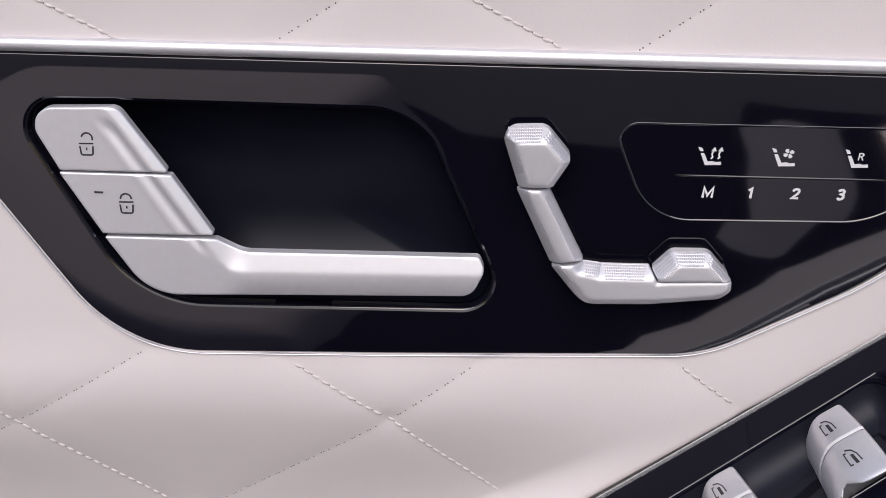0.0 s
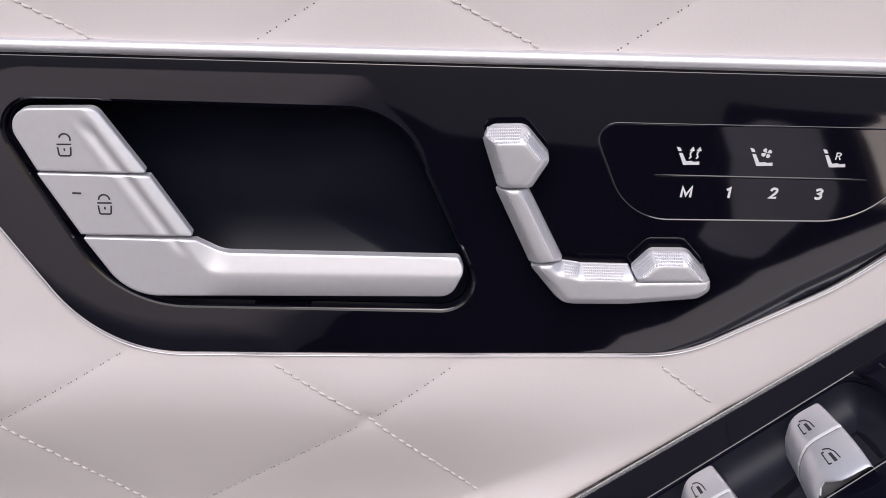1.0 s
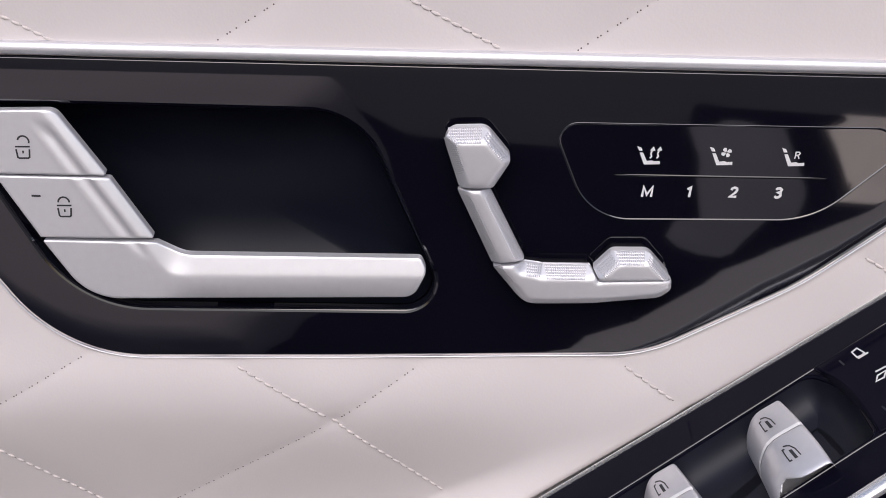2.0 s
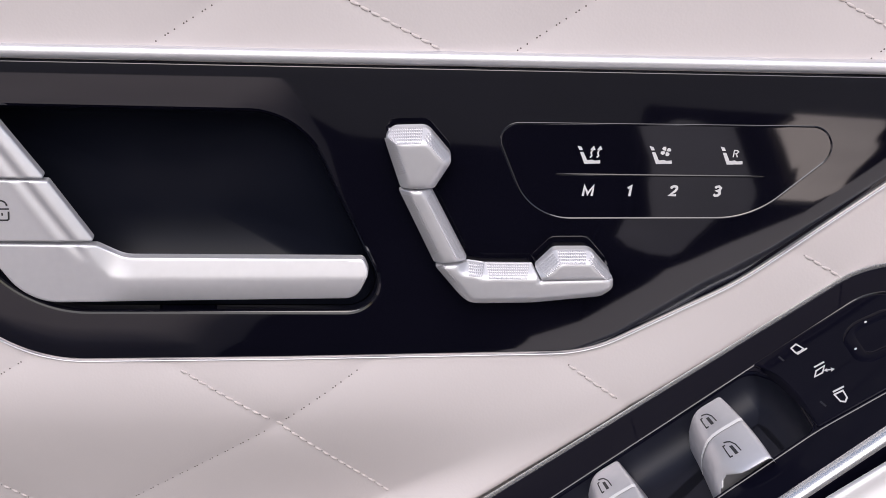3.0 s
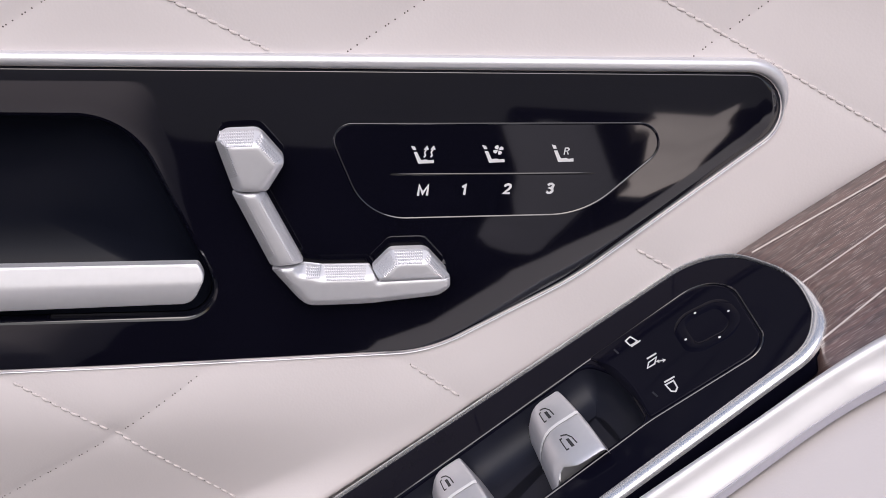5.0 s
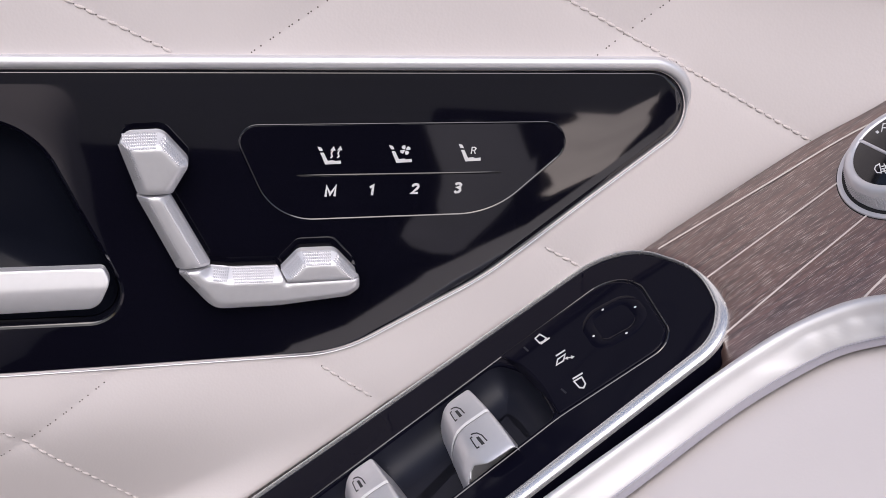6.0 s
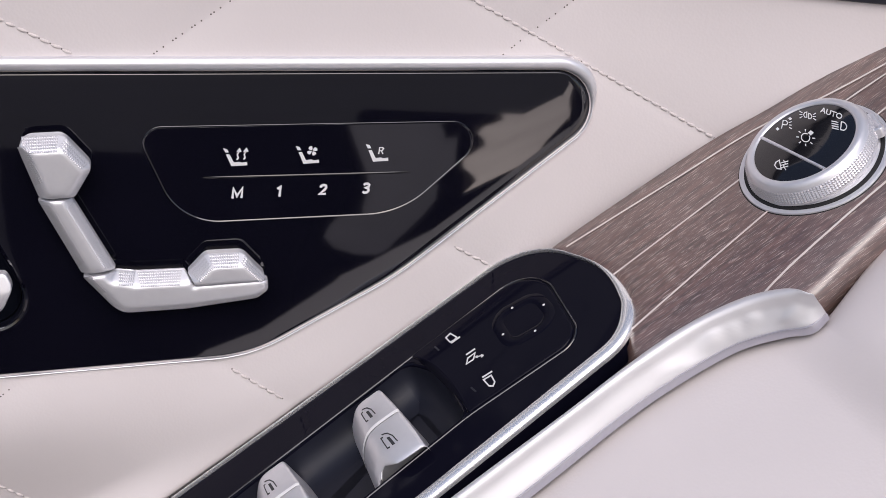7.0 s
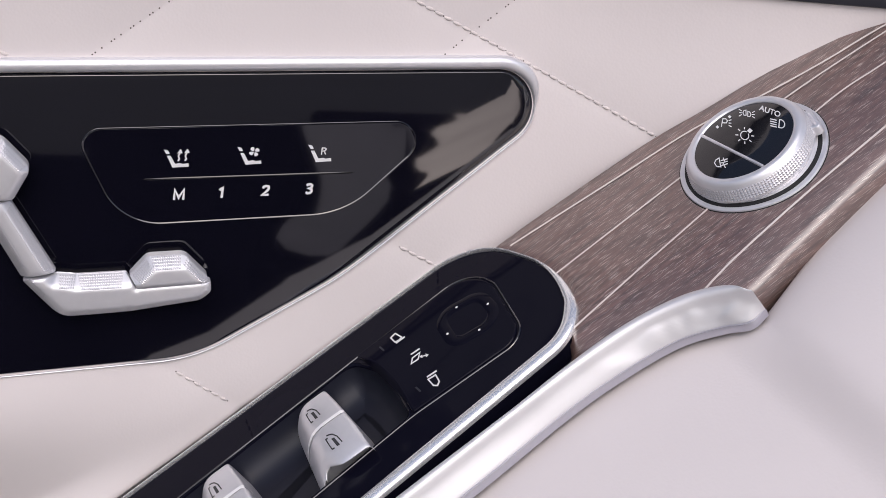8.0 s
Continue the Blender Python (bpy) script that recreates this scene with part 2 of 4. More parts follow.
def skin_depth(x, z):
    """Depth of the leather (mm, towards the cabin is minus) before quilting."""
    bulge = rise(-z, 58, 100) * 2.5 - rise(-z, 76, 180) * 26 * (1 - rise(x, -30, 110))
    line = -65 + (x - 112) * 0.70
    bulge = bulge * (1 - 0.45 * rise(x, -40, 60)) * rise(z - line, -4, 22)
    lean = np.where(x > 190, (x - 190) ** 2 / np.maximum(x - 190 + 40, 1) * 0.36, 0.0) * rise(z, -60, 10)
    upper = rise(z, 50, 150) * -10
    return 1.2 - bulge - lean + upper + 7 * rise(line - z, -1.5, 5) * rise(-x, -145, -120)


def quilt(x, z):
    dent = 0.0
    for x0, z0, x1, z1 in SEWN + PRICKED:
        run = math.hypot(x1 - x0, z1 - z0)
        u = ((x - x0) * (x1 - x0) + (z - z0) * (z1 - z0)) / run
        d = ((x - x0) * (z1 - z0) - (z - z0) * (x1 - x0)) / run
        dent = dent + (0.32 * np.exp(-(d / 2.0) ** 2) + 0.42 * np.exp(-(d / 9) ** 2)) * rise(u, -8, 4) * (1 - rise(u, run - 4, run + 8))
    return dent


def skin(x, z):
    return skin_depth(x, z) + quilt(x, z)


def make_leather():
    nx, nz = 380, 200
    xs, zs = np.linspace(-420, 400, nx), np.linspace(-250, 88, nz)
    X, Z = np.meshgrid(xs, zs)
    Y = skin(X, Z)
    keep = np.ones(X.shape, bool)
    hole = inside(X, Z, grow(PANEL, -2.5))
    verts = (np.stack([X, Y, Z], -1).reshape(-1, 3) * 0.001 + np.array(BASE)).tolist()
    faces = []
    for j in range(nz - 1):
        for i in range(nx - 1):
            if hole[j, i] and hole[j + 1, i] and hole[j, i + 1] and hole[j + 1, i + 1]:
                continue
            k = j * nx + i
            faces.append((k, k + 1, k + nx + 1, k + nx))
    me = bpy.data.meshes.new("door_skin")
    me.from_pydata(verts, [], faces)
    me.materials.append(LEATHER)
    me.shade_smooth()
    ob = new("door_skin", me)
    md = ob.modifiers.new("thickness", "SOLIDIFY")
    md.thickness, md.offset = 0.002, -1
    return tagged(ob, "cream quilted leather lining of the open car door", "door lining", kind="structure")


door_skin = make_leather()


# ---- glossy black trim panel with its recess ----
trim_panel = thing("trim_panel", mm(-20, 0, -68), "glossy piano black control panel set into the leather door", "trim panel")


def bevel(n):
    """The rolled edge is narrow along the top and the bottom, and wide round the pointed end."""
    u = n.normalized()
    return 0.3 + 0.7 * float(rise(np.array(u.x - 0.5 * abs(u.y)), -0.2, 0.4))


def make_panel():
    bm = bmesh.new()
    outer, inner = [], []
    for loop, y, store in ((grow(PANEL, lambda n: -3.6 * bevel(n)), 0.0, outer), (grow(RECESS, 13.0), 0.0, inner)):
        vs = [bm.verts.new(door_at(p, y)) for p in loop]
        store += vs
        for a, b in zip(vs, vs[1:] + vs[:1]):
            bm.edges.new((a, b))
    bmesh.ops.triangle_fill(bm, use_beauty=True, use_dissolve=False, edges=bm.edges[:], normal=(0, -1, 0))
    rings = [outer] + [[bm.verts.new(door_at(p, 0.1 * (3.6 - d) ** 2)) for p in grow(PANEL, lambda n: -d * bevel(n))] for d in (3.3, 2.9, 2.4, 1.8, 1.2, 0.6, 0.0)]
    rings.append([bm.verts.new(door_at(p, 9.0)) for p in PANEL])
    lip = [inner]
    for d, y in ((11.5, 0.012), (10, 0.05), (8.5, 0.11), (7, 0.2), (5.5, 0.31), (4, 0.46), (2.8, 0.62), (1.8, 0.82), (1.0, 1.1), (0.4, 1.6), (-0.1, 2.6), (-0.5, 4.2)):
        lip.append([bm.verts.new(door_at(p, y - 0.8 * min(y, 0.82))) for p in grow(RECESS, d)])
    for group in (rings, lip):
        for a, b in zip(group, group[1:]):
            for i in range(len(a)):
                j = (i + 1) % len(a)
                bm.faces.new((a[i], a[j], b[j], b[i]))
    return bm


put("panel_face", make_panel(), PIANO, trim_panel, "mirror-gloss black face", angle=14)
bowl, mid = [], Vector((-112, -8))
for k in range(13):
    a = math.pi / 2 * k / 12
    s = 1 - 0.85 * (1 - math.cos(a)) - 0.004
    bowl.append([door_at(mid + (p - mid) * s, 4.2 + 24 * math.sin(a)) for p in grow(RECESS, -0.5)])
put("recess_bowl", stack(bowl), BOWL, trim_panel, "deep black finger recess behind the handle", angle=170)


def sweep_band(path_rings, mat, name, parent, label="", closed=True):
    """A closed band from rings that run round an outline."""
    bm = bmesh.new()
    vs = [[bm.verts.new(p) for p in ring] for ring in path_rings]
    m = len(vs)
    for k in range(m):
        a, b = vs[k], vs[(k + 1) % m]
        n = len(a)
        for i in range(n if closed else n - 1):
            j = (i + 1) % n
            bm.faces.new((a[i], a[j], b[j], b[i]))
    return put(name, bm, mat, parent, label)


def edge_width(n):
    u = n.normalized()
    return 0.75 + 4.3 * float(rise(np.array(u.y * 0.94 + u.x * 0.2), 0.1, 0.95))


trim = []
for k in range(9):
    a = math.pi * k / 8
    ring = grow(PANEL, lambda n: 0.4 + edge_width(n) * (1 - math.cos(a)) / 2)
    trim.append([door_at(p, 0.8 - (0.7 + 1.9 * (edge_width(n) - 0.75) / 4.3) * math.sin(a) ** 0.8) for p, n in zip(ring, normals(PANEL))])
trim.append([door_at(p, 5) for p in grow(PANEL, lambda n: 0.4 + edge_width(n))])
trim.append([door_at(p, 5) for p in grow(PANEL, 0.4)])
sweep_band(trim, SILVER, "border_trim", trim_panel, "satin silver border strip")

# ---- inner door handle with its two lock buttons ----
door_handle = thing("door_handle", mm(-120, 4, -44), "satin silver inner door handle with two lock buttons", "door handle")


def sculpted(loop, back, front, shape, edge=0.7, step=2.0, lean=0.36):
    """A plate whose front is pushed back by shape(x, z), with rounded edges."""
    loop = [a.lerp(b, k / max(1, math.ceil((b - a).length / 2.0))) for a, b in zip(loop, loop[1:] + loop[:1]) for k in range(max(1, math.ceil((b - a).length / 2.0)))]
    bm = plate(loop, back, front, edge, whole=True)
    face = [f for f in bm.faces if all(abs(v.co.y * 1000 - front) < 1e-3 for v in f.verts)]
    geom = set(face)
    for f in face:
        geom |= set(f.edges) | set(f.verts)
    geom = list(geom)
    for axis, k in ((0, Vector((1, 0, 0))), (1, Vector((0, 0, 1)))):
        lo, hi = min(p[axis] for p in loop), max(p[axis] for p in loop)
        for c in np.arange(lo + step * 0.6, hi, step):
            at = mm(c, 0, 0) if axis == 0 else mm(0, 0, c)
            out = bmesh.ops.bisect_plane(bm, geom=geom, dist=1e-6, plane_co=at, plane_no=k)
            geom = out["geom"]
    for v in bm.verts:
        p = (v.co - BASE) * 1000
        if p.y < front + edge + 0.01:
            push = shape(p.x, p.z)
            v.co.y += push * 0.001
            v.co.z -= max(0.0, push) * lean * 0.001
    return bm


def groove(d, share, slope=0.42):
    """Across the handle: flat face, a fine ridge, a groove, then a facet that falls back from a crisp edge."""
    dip = 0.95 * math.exp(-((d + 2.4) / 1.9) ** 2) - 0.2 * math.exp(-((d + 6.4) / 1.1) ** 2)
    e = d - 0.4
    return dip * share + slope * 0.5 * (e + math.sqrt(e * e + 0.3)) - 0.15


def fold(x, z):
    """The ridge that runs down beside the buttons, dying out over the uppermost button's top."""
    d = (x + 155.2) * 0.8445 + (z - 8.3) * 0.5355
    return groove(d, 1 - float(rise(np.array(z), 22, 30)))


def bar_fold(x, z):
    """The same ridge where it turns along the pull bar, whose tip rounds off below."""
    d1 = (x + 155.2) * 0.8445 + (z - 8.3) * 0.5355
    d2, k = z + 33.2, 1.6
    d = -math.log(math.exp(-min(max(d1, -30), 60) / k) + math.exp(-min(max(d2, -30), 60) / k)) * k
    lie = float(rise(np.array(x), -134, -116))
    return groove(d, 0.9 * float(rise(np.array(z), -27, -18)), 0.42 - 0.19 * lie) + 0.02 * lie * max(0.0, -34.5 - z) ** 2


GRIP = rpoly([(-175.6, -18.3, 0.6), (-132.4, -19.0, 1.5), (-122.5, -24.0, 14), (-32.5, -24.9, 2.2), (-30.2, -30.5, 6), (-35.5, -41.2, 7), (-160, -42.4, 22)], 5)
put("grip", sculpted(GRIP, -1.2, -5.5, bar_fold, 0.7, 0.9), SILVER, door_handle, "long tapering silver pull bar", angle=70)
BTN_A = rpoly([(-201.5, 32.0, 7.5), (-165.5, 32.4, 5), (-148.4, 7.2, 1.0), (-189.6, 8.0, 0.5)], 5)
BTN_B = rpoly([(-190.2, 7.2, 0.5), (-147.8, 6.4, 1.0), (-132.8, -17.6, 1.0), (-175.9, -17.3, 0.5)], 5)
button_a = put("unlock_button", sculpted(BTN_A, -1.2, -5.5, fold, 0.7, 0.8), SILVER, door_handle, "silver unlock button with a dark padlock sign")
button_b = put("lock_button", sculpted(BTN_B, -1.2, -5.4, fold, 0.7, 0.8), SILVER, door_handle, "silver lock button with a dark padlock sign")


for outline in (GRIP, BTN_A, BTN_B):
    core = sum(outline, Vector((0, 0))) / len(outline)
    put("carrier", stack([[door_at(p, y) for p in [core + (q - core) * 0.16 + Vector((0, -0.5 - 0.4 * y)) for q in outline]] for y in (26.0, -1.5)]), BOWL, door_handle)


def button_at(p, h):
    push = fold(p.x, p.y)
    return mm(p.x, -5.5 + push - h, p.y - max(0.0, push) * 0.36)


def padlock(x, z, is_open):
    bm = bmesh.new()
    s = 0.95
    stroke(bm, [(x - 2.9 * s, z + 0.1), (x + 2.9 * s, z + 0.1)], 0.6, button_at, 0.14)
    stroke(bm, [(x - 2.6 * s, z - 0.9), (x - 2.3 * s, z - 3.9), (x - 1.8 * s, z - 4.3), (x + 1.8 * s, z - 4.3), (x + 2.3 * s, z - 3.9), (x + 2.6 * s, z - 0.9)], 0.65, button_at, 0.14)
    dx = 0.5 if is_open else 0.0
    top = z + (2.3 if is_open else 1.5)
    stroke(bm, arc(x + dx, top - 0.2, 2.2 * s, 165 if is_open else 180, -20 if is_open else 0), 0.65, button_at, 0.14)
    stroke(bm, [(x, z - 1.4), (x, z - 2.5)], 0.6, button_at, 0.14)
    return bm


put("padlock_sign", padlock(-178.2, 18.4, True), PRINT_DARK, button_a, smooth=False)
put("padlock_sign", padlock(-165.4, -4.4, False), PRINT_DARK, button_b, smooth=False)
dash = bmesh.new()
stroke(dash, [(-177.2, -0.5), (-173.8, -0.6)], 0.8, button_at, 0.14)
put("lamp_slot", dash, PRINT_DARK, button_b, smooth=False)

# ---- seat-shaped seat adjuster ----
seat_switch = thing("seat_switch", mm(20, 0, -42), "silver seat-shaped adjustment switch with knurled grips", "switch")


def to_segment(x, z, p, q):
    d = Vector((q[0] - p[0], q[1] - p[1]))
    t = min(1.0, max(0.0, ((x - p[0]) * d.x + (z - p[1]) * d.y) / d.length_squared))
    return math.hypot(x - p[0] - d.x * t, z - p[1] - d.y * t)


SLOPE = 1.2


def key_cap(name, corners, widths, front, grips):
    """A pillowed key cap on a dark stem: each side of the outline has a slanting facet of its own width; some carry knurling."""
    loop = rpoly(corners, 8)
    sides = [(corners[i], corners[(i + 1) % len(corners)], w) for i, w in enumerate(widths)]
    mid = sum(loop, Vector((0, 0))) / len(loop)

    def shape(x, z):
        total = 1.0
        for p, q, w in sides:
            e = SLOPE * (w - to_segment(x, z, p, q))
            total += math.exp(max(-40.0, min(40.0, e / 0.6)))
        return 0.6 * math.log(total) - 0.1

    def surface(c, proud):
        push = shape(c.x, c.y)
        return Vector((c.x, front + push - proud, c.y - max(0.0, push) * 0.1))

    cap = put(name, sculpted(loop, -4.4, front, shape, 0.3, 0.7, 0.1), SILVER, seat_switch, angle=50)
    put("stem", stack([[door_at(p, y) for p in grow(loop, -1.6)] for y in (0.0, -4.0)]), GAP, seat_switch)
    for i, t0, t1 in grips:
        p, q, w = Vector(sides[i][0][:2]), Vector(sides[i][1][:2]), sides[i][2]
        run, d = (q - p).length, (q - p).normalized()
        inward = Vector((d.y, -d.x))
        if inward.dot(mid - (p + q) / 2) < 0:
            inward = -inward
        lo, hi = 0.1, w + 0.5
        n, m = max(4, round(run * (t1 - t0) / 0.85)), max(2, round((hi - lo) / 0.85))
        bm = bmesh.new()
        for a in range(n):
            for b in range(m):
                slim = 0.12 * (b + 0.5) / m
                cell = []
                for u, v, proud in ((0.04, 0.04, 0.04), (0.96, 0.04, 0.04), (0.96, 0.96, 0.04), (0.04, 0.96, 0.04), (0.5, 0.5, 0.2)):
                    s = (a + u) / n
                    c = p.lerp(q, t0 + (t1 - t0) * (s + slim * (0.5 - s))) + inward * (lo + (hi - lo) * (b + v) / m)
                    cell.append(bm.verts.new(mm(*surface(c, proud))))
                for k in range(4):
                    bm.faces.new((cell[k], cell[(k + 1) % 4], cell[4]))
        under(part("knurled_grip", bm, KNURL, smooth=False), cap)
    return cap


key_cap("backrest_head", [(-25.0, 27.0, 5), (-8.0, 27.4, 5), (1.3, 15.8, 4), (-5.6, 4.8, 1.5), (-18.2, 4.6, 1.5)], (5.0, 3.2, 2.0, 0.8, 3.8), -11.5,
        ((0, 0.16, 0.9), (1, 0.08, 0.9), (4, 0.2, 0.84)))
key_cap("backrest_lever", [(-19.0, 3.4, 0.6), (-6.9, 3.6, 0.6), (6.6, -24.4, 0.6), (-6.0, -25.6, 0.6)], (0.4, 3.0, 0.4, 3.6), -9.6,
        ((1, 0.03, 0.97), (3, 0.08, 0.93)))
key_cap("cushion_lever", [(-5.8, -26.7, 0.6), (6.6, -25.6, 1.2), (13.5, -26.6, 6), (31.0, -26.8, 0.5), (34.2, -32.4, 0.4), (61.6, -31.8, 0.6), (61.6, -36.2, 3), (57, -39.6, 4), (30, -42.2, 30), (6.5, -42.4, 11)],
        (0.3, 4.0, 4.4, 0.4, 0.3, 1.0, 1.5, 2.2, 2.4, 2.8), -9.8, ((1, 0.1, 0.95), (2, 0.02, 0.95), (9, 0.5, 0.97)))
key_cap("cushion_knob", [(34.6, -31.6, 0.5), (32.0, -27.2, 1.0), (38.8, -20.2, 4), (52.6, -20.2, 4.5), (62.0, -31.2, 1.5)], (1.0, 4.8, 4.2, 2.6, 0.5), -11.8,
        ((1, 0.05, 0.9), (2, 0.1, 0.9), (3, 0.08, 0.92)))

# ---- memory pad ----
memory_pad = thing("memory_pad", mm(75, 0, -11), "glossy black touch pad with seat heating and memory signs", "control pad")
PAD = rpoly([(15.1, 26.9, 7), (155, 24.7, 8.4), (114, -11.3, 35), (30.1, -11.2, 23)], 4)
pad_rings = [[door_at(p, y) for p in grow(PAD, d)] for d, y in ((0, 0.5), (0, -0.14), (-0.15, -0.26), (-0.35, -0.28), (-0.55, -0.2), (-0.75, -0.06), (-1.1, -0.05))]
put("pad_face", stack(pad_rings), PIANO, memory_pad, "black gloss face with a raised rim", angle=20)
ridge_rings = []
for s in range(25):
    x, z, h = 39 + 78.5 * s / 24, 6.6 - 1.2 * s / 24, 0.05 + 0.3 * math.sin(math.pi * s / 24) ** 0.5
    ridge_rings.append([mm(x, 0.0, z + 0.5), mm(x, -h * 0.8, z + 0.18), mm(x, -h, z), mm(x, -h * 0.8, z - 0.18), mm(x, 0.0, z - 0.5)])
ridge = stack(ridge_rings, False, False, closed=False)
put("finger_ridge", ridge, PIANO_PAD, memory_pad, angle=60)
PRINT_Y = -0.12


def seat_sign(x, z):
    """A seat from the side: headrest, back and cushion."""
    bm = bmesh.new()
    for shape in ([(-4.4, 3.7), (-2.9, 3.3), (-2.3, 2.0), (-3.6, 2.0)], [(-3.4, 1.3), (-2.1, 1.3), (-0.6, -1.9), (-1.6, -3.3)], [(-1.6, -3.3), (-0.6, -1.9), (1.4, -1.7), (2.1, -2.1), (4.2, -1.9), (4.3, -3.2)]):
        blob(bm, [(x + a, z + b) for a, b in shape], door_at, PRINT_Y)
    return bm


def heat_waves(bm, x, z):
    for dx in (0.4, 2.9):
        stroke(bm, [(x + dx - 0.5, z - 0.9), (x + dx + 0.2, z - 0.2), (x + dx - 0.2, z + 0.9), (x + dx + 0.5, z + 2.2)], 0.55, door_at, PRINT_Y)
        blob(bm, [(x + dx - 0.6, z + 2.0), (x + dx + 1.5, z + 2.0), (x + dx + 0.8, z + 3.7)], door_at, PRINT_Y)


def fan(bm, x, z):
    for k in range(4):
        a = radians(90 * k + 35)
        pts = [(x + 0.2 * math.cos(a), z + 0.2 * math.sin(a))]
        for da, r in ((-40, 1.0), (-34, 1.9), (-8, 2.1), (20, 1.8), (30, 1.1)):
            pts.append((x + r * math.cos(a + radians(da)), z + r * math.sin(a + radians(da)) * 0.95))
        blob(bm, pts, door_at, PRINT_Y)


def letter(name, x, z, lines, width=0.95):
    """A slanted capital or digit, four units high, from strokes."""
    bm = bmesh.new()
    for line in lines:
        stroke(bm, [(x + a * 0.95 + 0.13 * b, z + b * 0.95) for a, b in line], width, door_at, PRINT_Y)
    put(name, bm, PRINT, memory_pad, smooth=False)


sign_a, sign_b, sign_c = seat_sign(51.5, 14.0), seat_sign(78.1, 13.8), seat_sign(104.4, 13.5)
heat_waves(sign_a, 52.0, 14.0)
fan(sign_b, 79.9, 15.4)
put("seat_heating_sign", sign_a, PRINT, memory_pad, smooth=False)
put("seat_cooling_sign", sign_b, PRINT, memory_pad, smooth=False)
put("seat_massage_sign", sign_c, PRINT, memory_pad, smooth=False)
letter("letter", 51.8, 0.1, ([(-1.75, -2.1), (-1.75, 2.0), (-0.05, -1.2), (1.75, 2.0), (1.75, -2.1)],))
letter("digit", 67.3, 0.0, ([(0.3, -2.1), (0.3, 1.9), (-0.9, 1.1)],))
letter("digit", 83.8, -0.1, ([(-1.2, 1.0), (-0.9, 1.7), (0, 2.0), (0.9, 1.7), (1.1, 0.9), (0.6, 0.0), (-1.2, -1.7), (1.3, -1.7)],))
letter("digit", 100.2, -0.2, ([(-1.1, 1.3), (-0.6, 1.8), (0.4, 1.9), (1.1, 1.3), (0.8, 0.4), (-0.1, 0.15), (0.9, -0.2), (1.1, -1.1), (0.5, -1.8), (-0.5, -1.9), (-1.2, -1.3)],))
letter("letter", 105.9, 14.4, ([(-0.8, -1.4), (-0.8, 1.3), (0.3, 1.3), (0.9, 0.8), (0.4, 0.1), (-0.7, 0.0)], [(0.1, 0.0), (0.9, -1.4)]), 0.45)

# ---- armrest: switch console ----
console = thing("switch_console", arm((-40, 0), -12), "glossy black armrest console with window and mirror switches", "switch console")
FRAME = rpoly([(-190, -47.5, 5), (43, -51.5, 33), (62.5, -8, 70), (57, 25.5, 21), (-190, 48.5, 5)], 4)
WELL = rpoly([(-150, -25.0, 4), (-24.5, -34.0, 9), (-17.0, -22.0, 30), (-14.2, -8.7, 60), (-14.0, 9.2, 3), (-150, 22.4, 4)], 4)


def console_face():
    bm = bmesh.new()
    loops = []
    for loop, h in ((grow(FRAME, -1.4), 0.0), (grow(WELL, 0.8), 0.0)):
        vs = [bm.verts.new(arm(p, h)) for p in loop]
        loops.append(vs)
        for a, b in zip(vs, vs[1:] + vs[:1]):
            bm.edges.new((a, b))
    bmesh.ops.triangle_fill(bm, use_beauty=True, use_dissolve=False, edges=bm.edges[:], normal=AN)
    outs = [loops[0], [bm.verts.new(arm(p, -0.5)) for p in grow(FRAME, -0.5)], [bm.verts.new(arm(p, -9)) for p in grow(FRAME, -0.3)]]
    ins = [loops[1], [bm.verts.new(arm(p, -0.4)) for p in grow(WELL, 0.2)], [bm.verts.new(arm(p, -1.2)) for p in WELL]]
    for group in (outs, ins):
        for a, b in zip(group, group[1:]):
            for i in range(len(a)):
                j = (i + 1) % len(a)
                bm.faces.new((a[i], a[j], b[j], b[i]))
    return bm


put("console_face", console_face(), CONSOLE, console, "gloss black face", angle=6)
well = [[arm(p, h) for p in grow(WELL, d)] for d, h in ((0, -1.2), (-0.3, -2.6), (-1.0, -5), (-2.2, -7.6), (-4.0, -10), (-6.5, -11.9), (-9.5, -13), (-13, -13.4))]
put("switch_well", stack(well), SATIN_BLACK, console, "satin black scooped well", angle=80)
sweep_band([[arm(p, h) for p in grow(WELL, d)] for d, h in ((0.9, 0.0), (1.1, 0.3), (1.4, 0.3), (1.6, 0.0))], CONSOLE, "well_rim", console)


def trim_width(n):
    u = n.normalized()
    return 0.9 + 4.6 * float(rise(np.array(u.y * 0.9 + u.x * 0.42), 0.0, 0.9))


band = []
for k in range(9):
    a = math.pi * k / 8
    ring = grow(FRAME, lambda n: 0.2 - trim_width(n) * (1 + math.cos(a)) / 2)
    band.append([arm(p, 0.1 + 1.5 * math.sin(a) - 0.4 * (1 - math.cos(a)) / 2) for p in ring])
band.append([arm(p, -1.6) for p in grow(FRAME, 0.2)])
band.append([arm(p, -1.6) for p in grow(FRAME, lambda n: 0.2 - trim_width(n))])
sweep_band(band, CHROME, "border_trim", console, "bright chrome border strip")

INSERT = rpoly([(-150, -26.4, 4), (40.4, -38.2, 17), (37.4, 12.0, 9.5), (-13, 11.0, 80), (-150, 24.0, 4)], 5)
sweep_band([[arm(p, h) for p in grow(INSERT, d)] for d, h in ((0.5, -0.2), (0.45, 0.25), (0.2, 0.5), (-0.1, 0.5), (-0.35, 0.25), (-0.4, -0.2))], PIANO, "insert_rim", console, "fine raised rim round the switches")

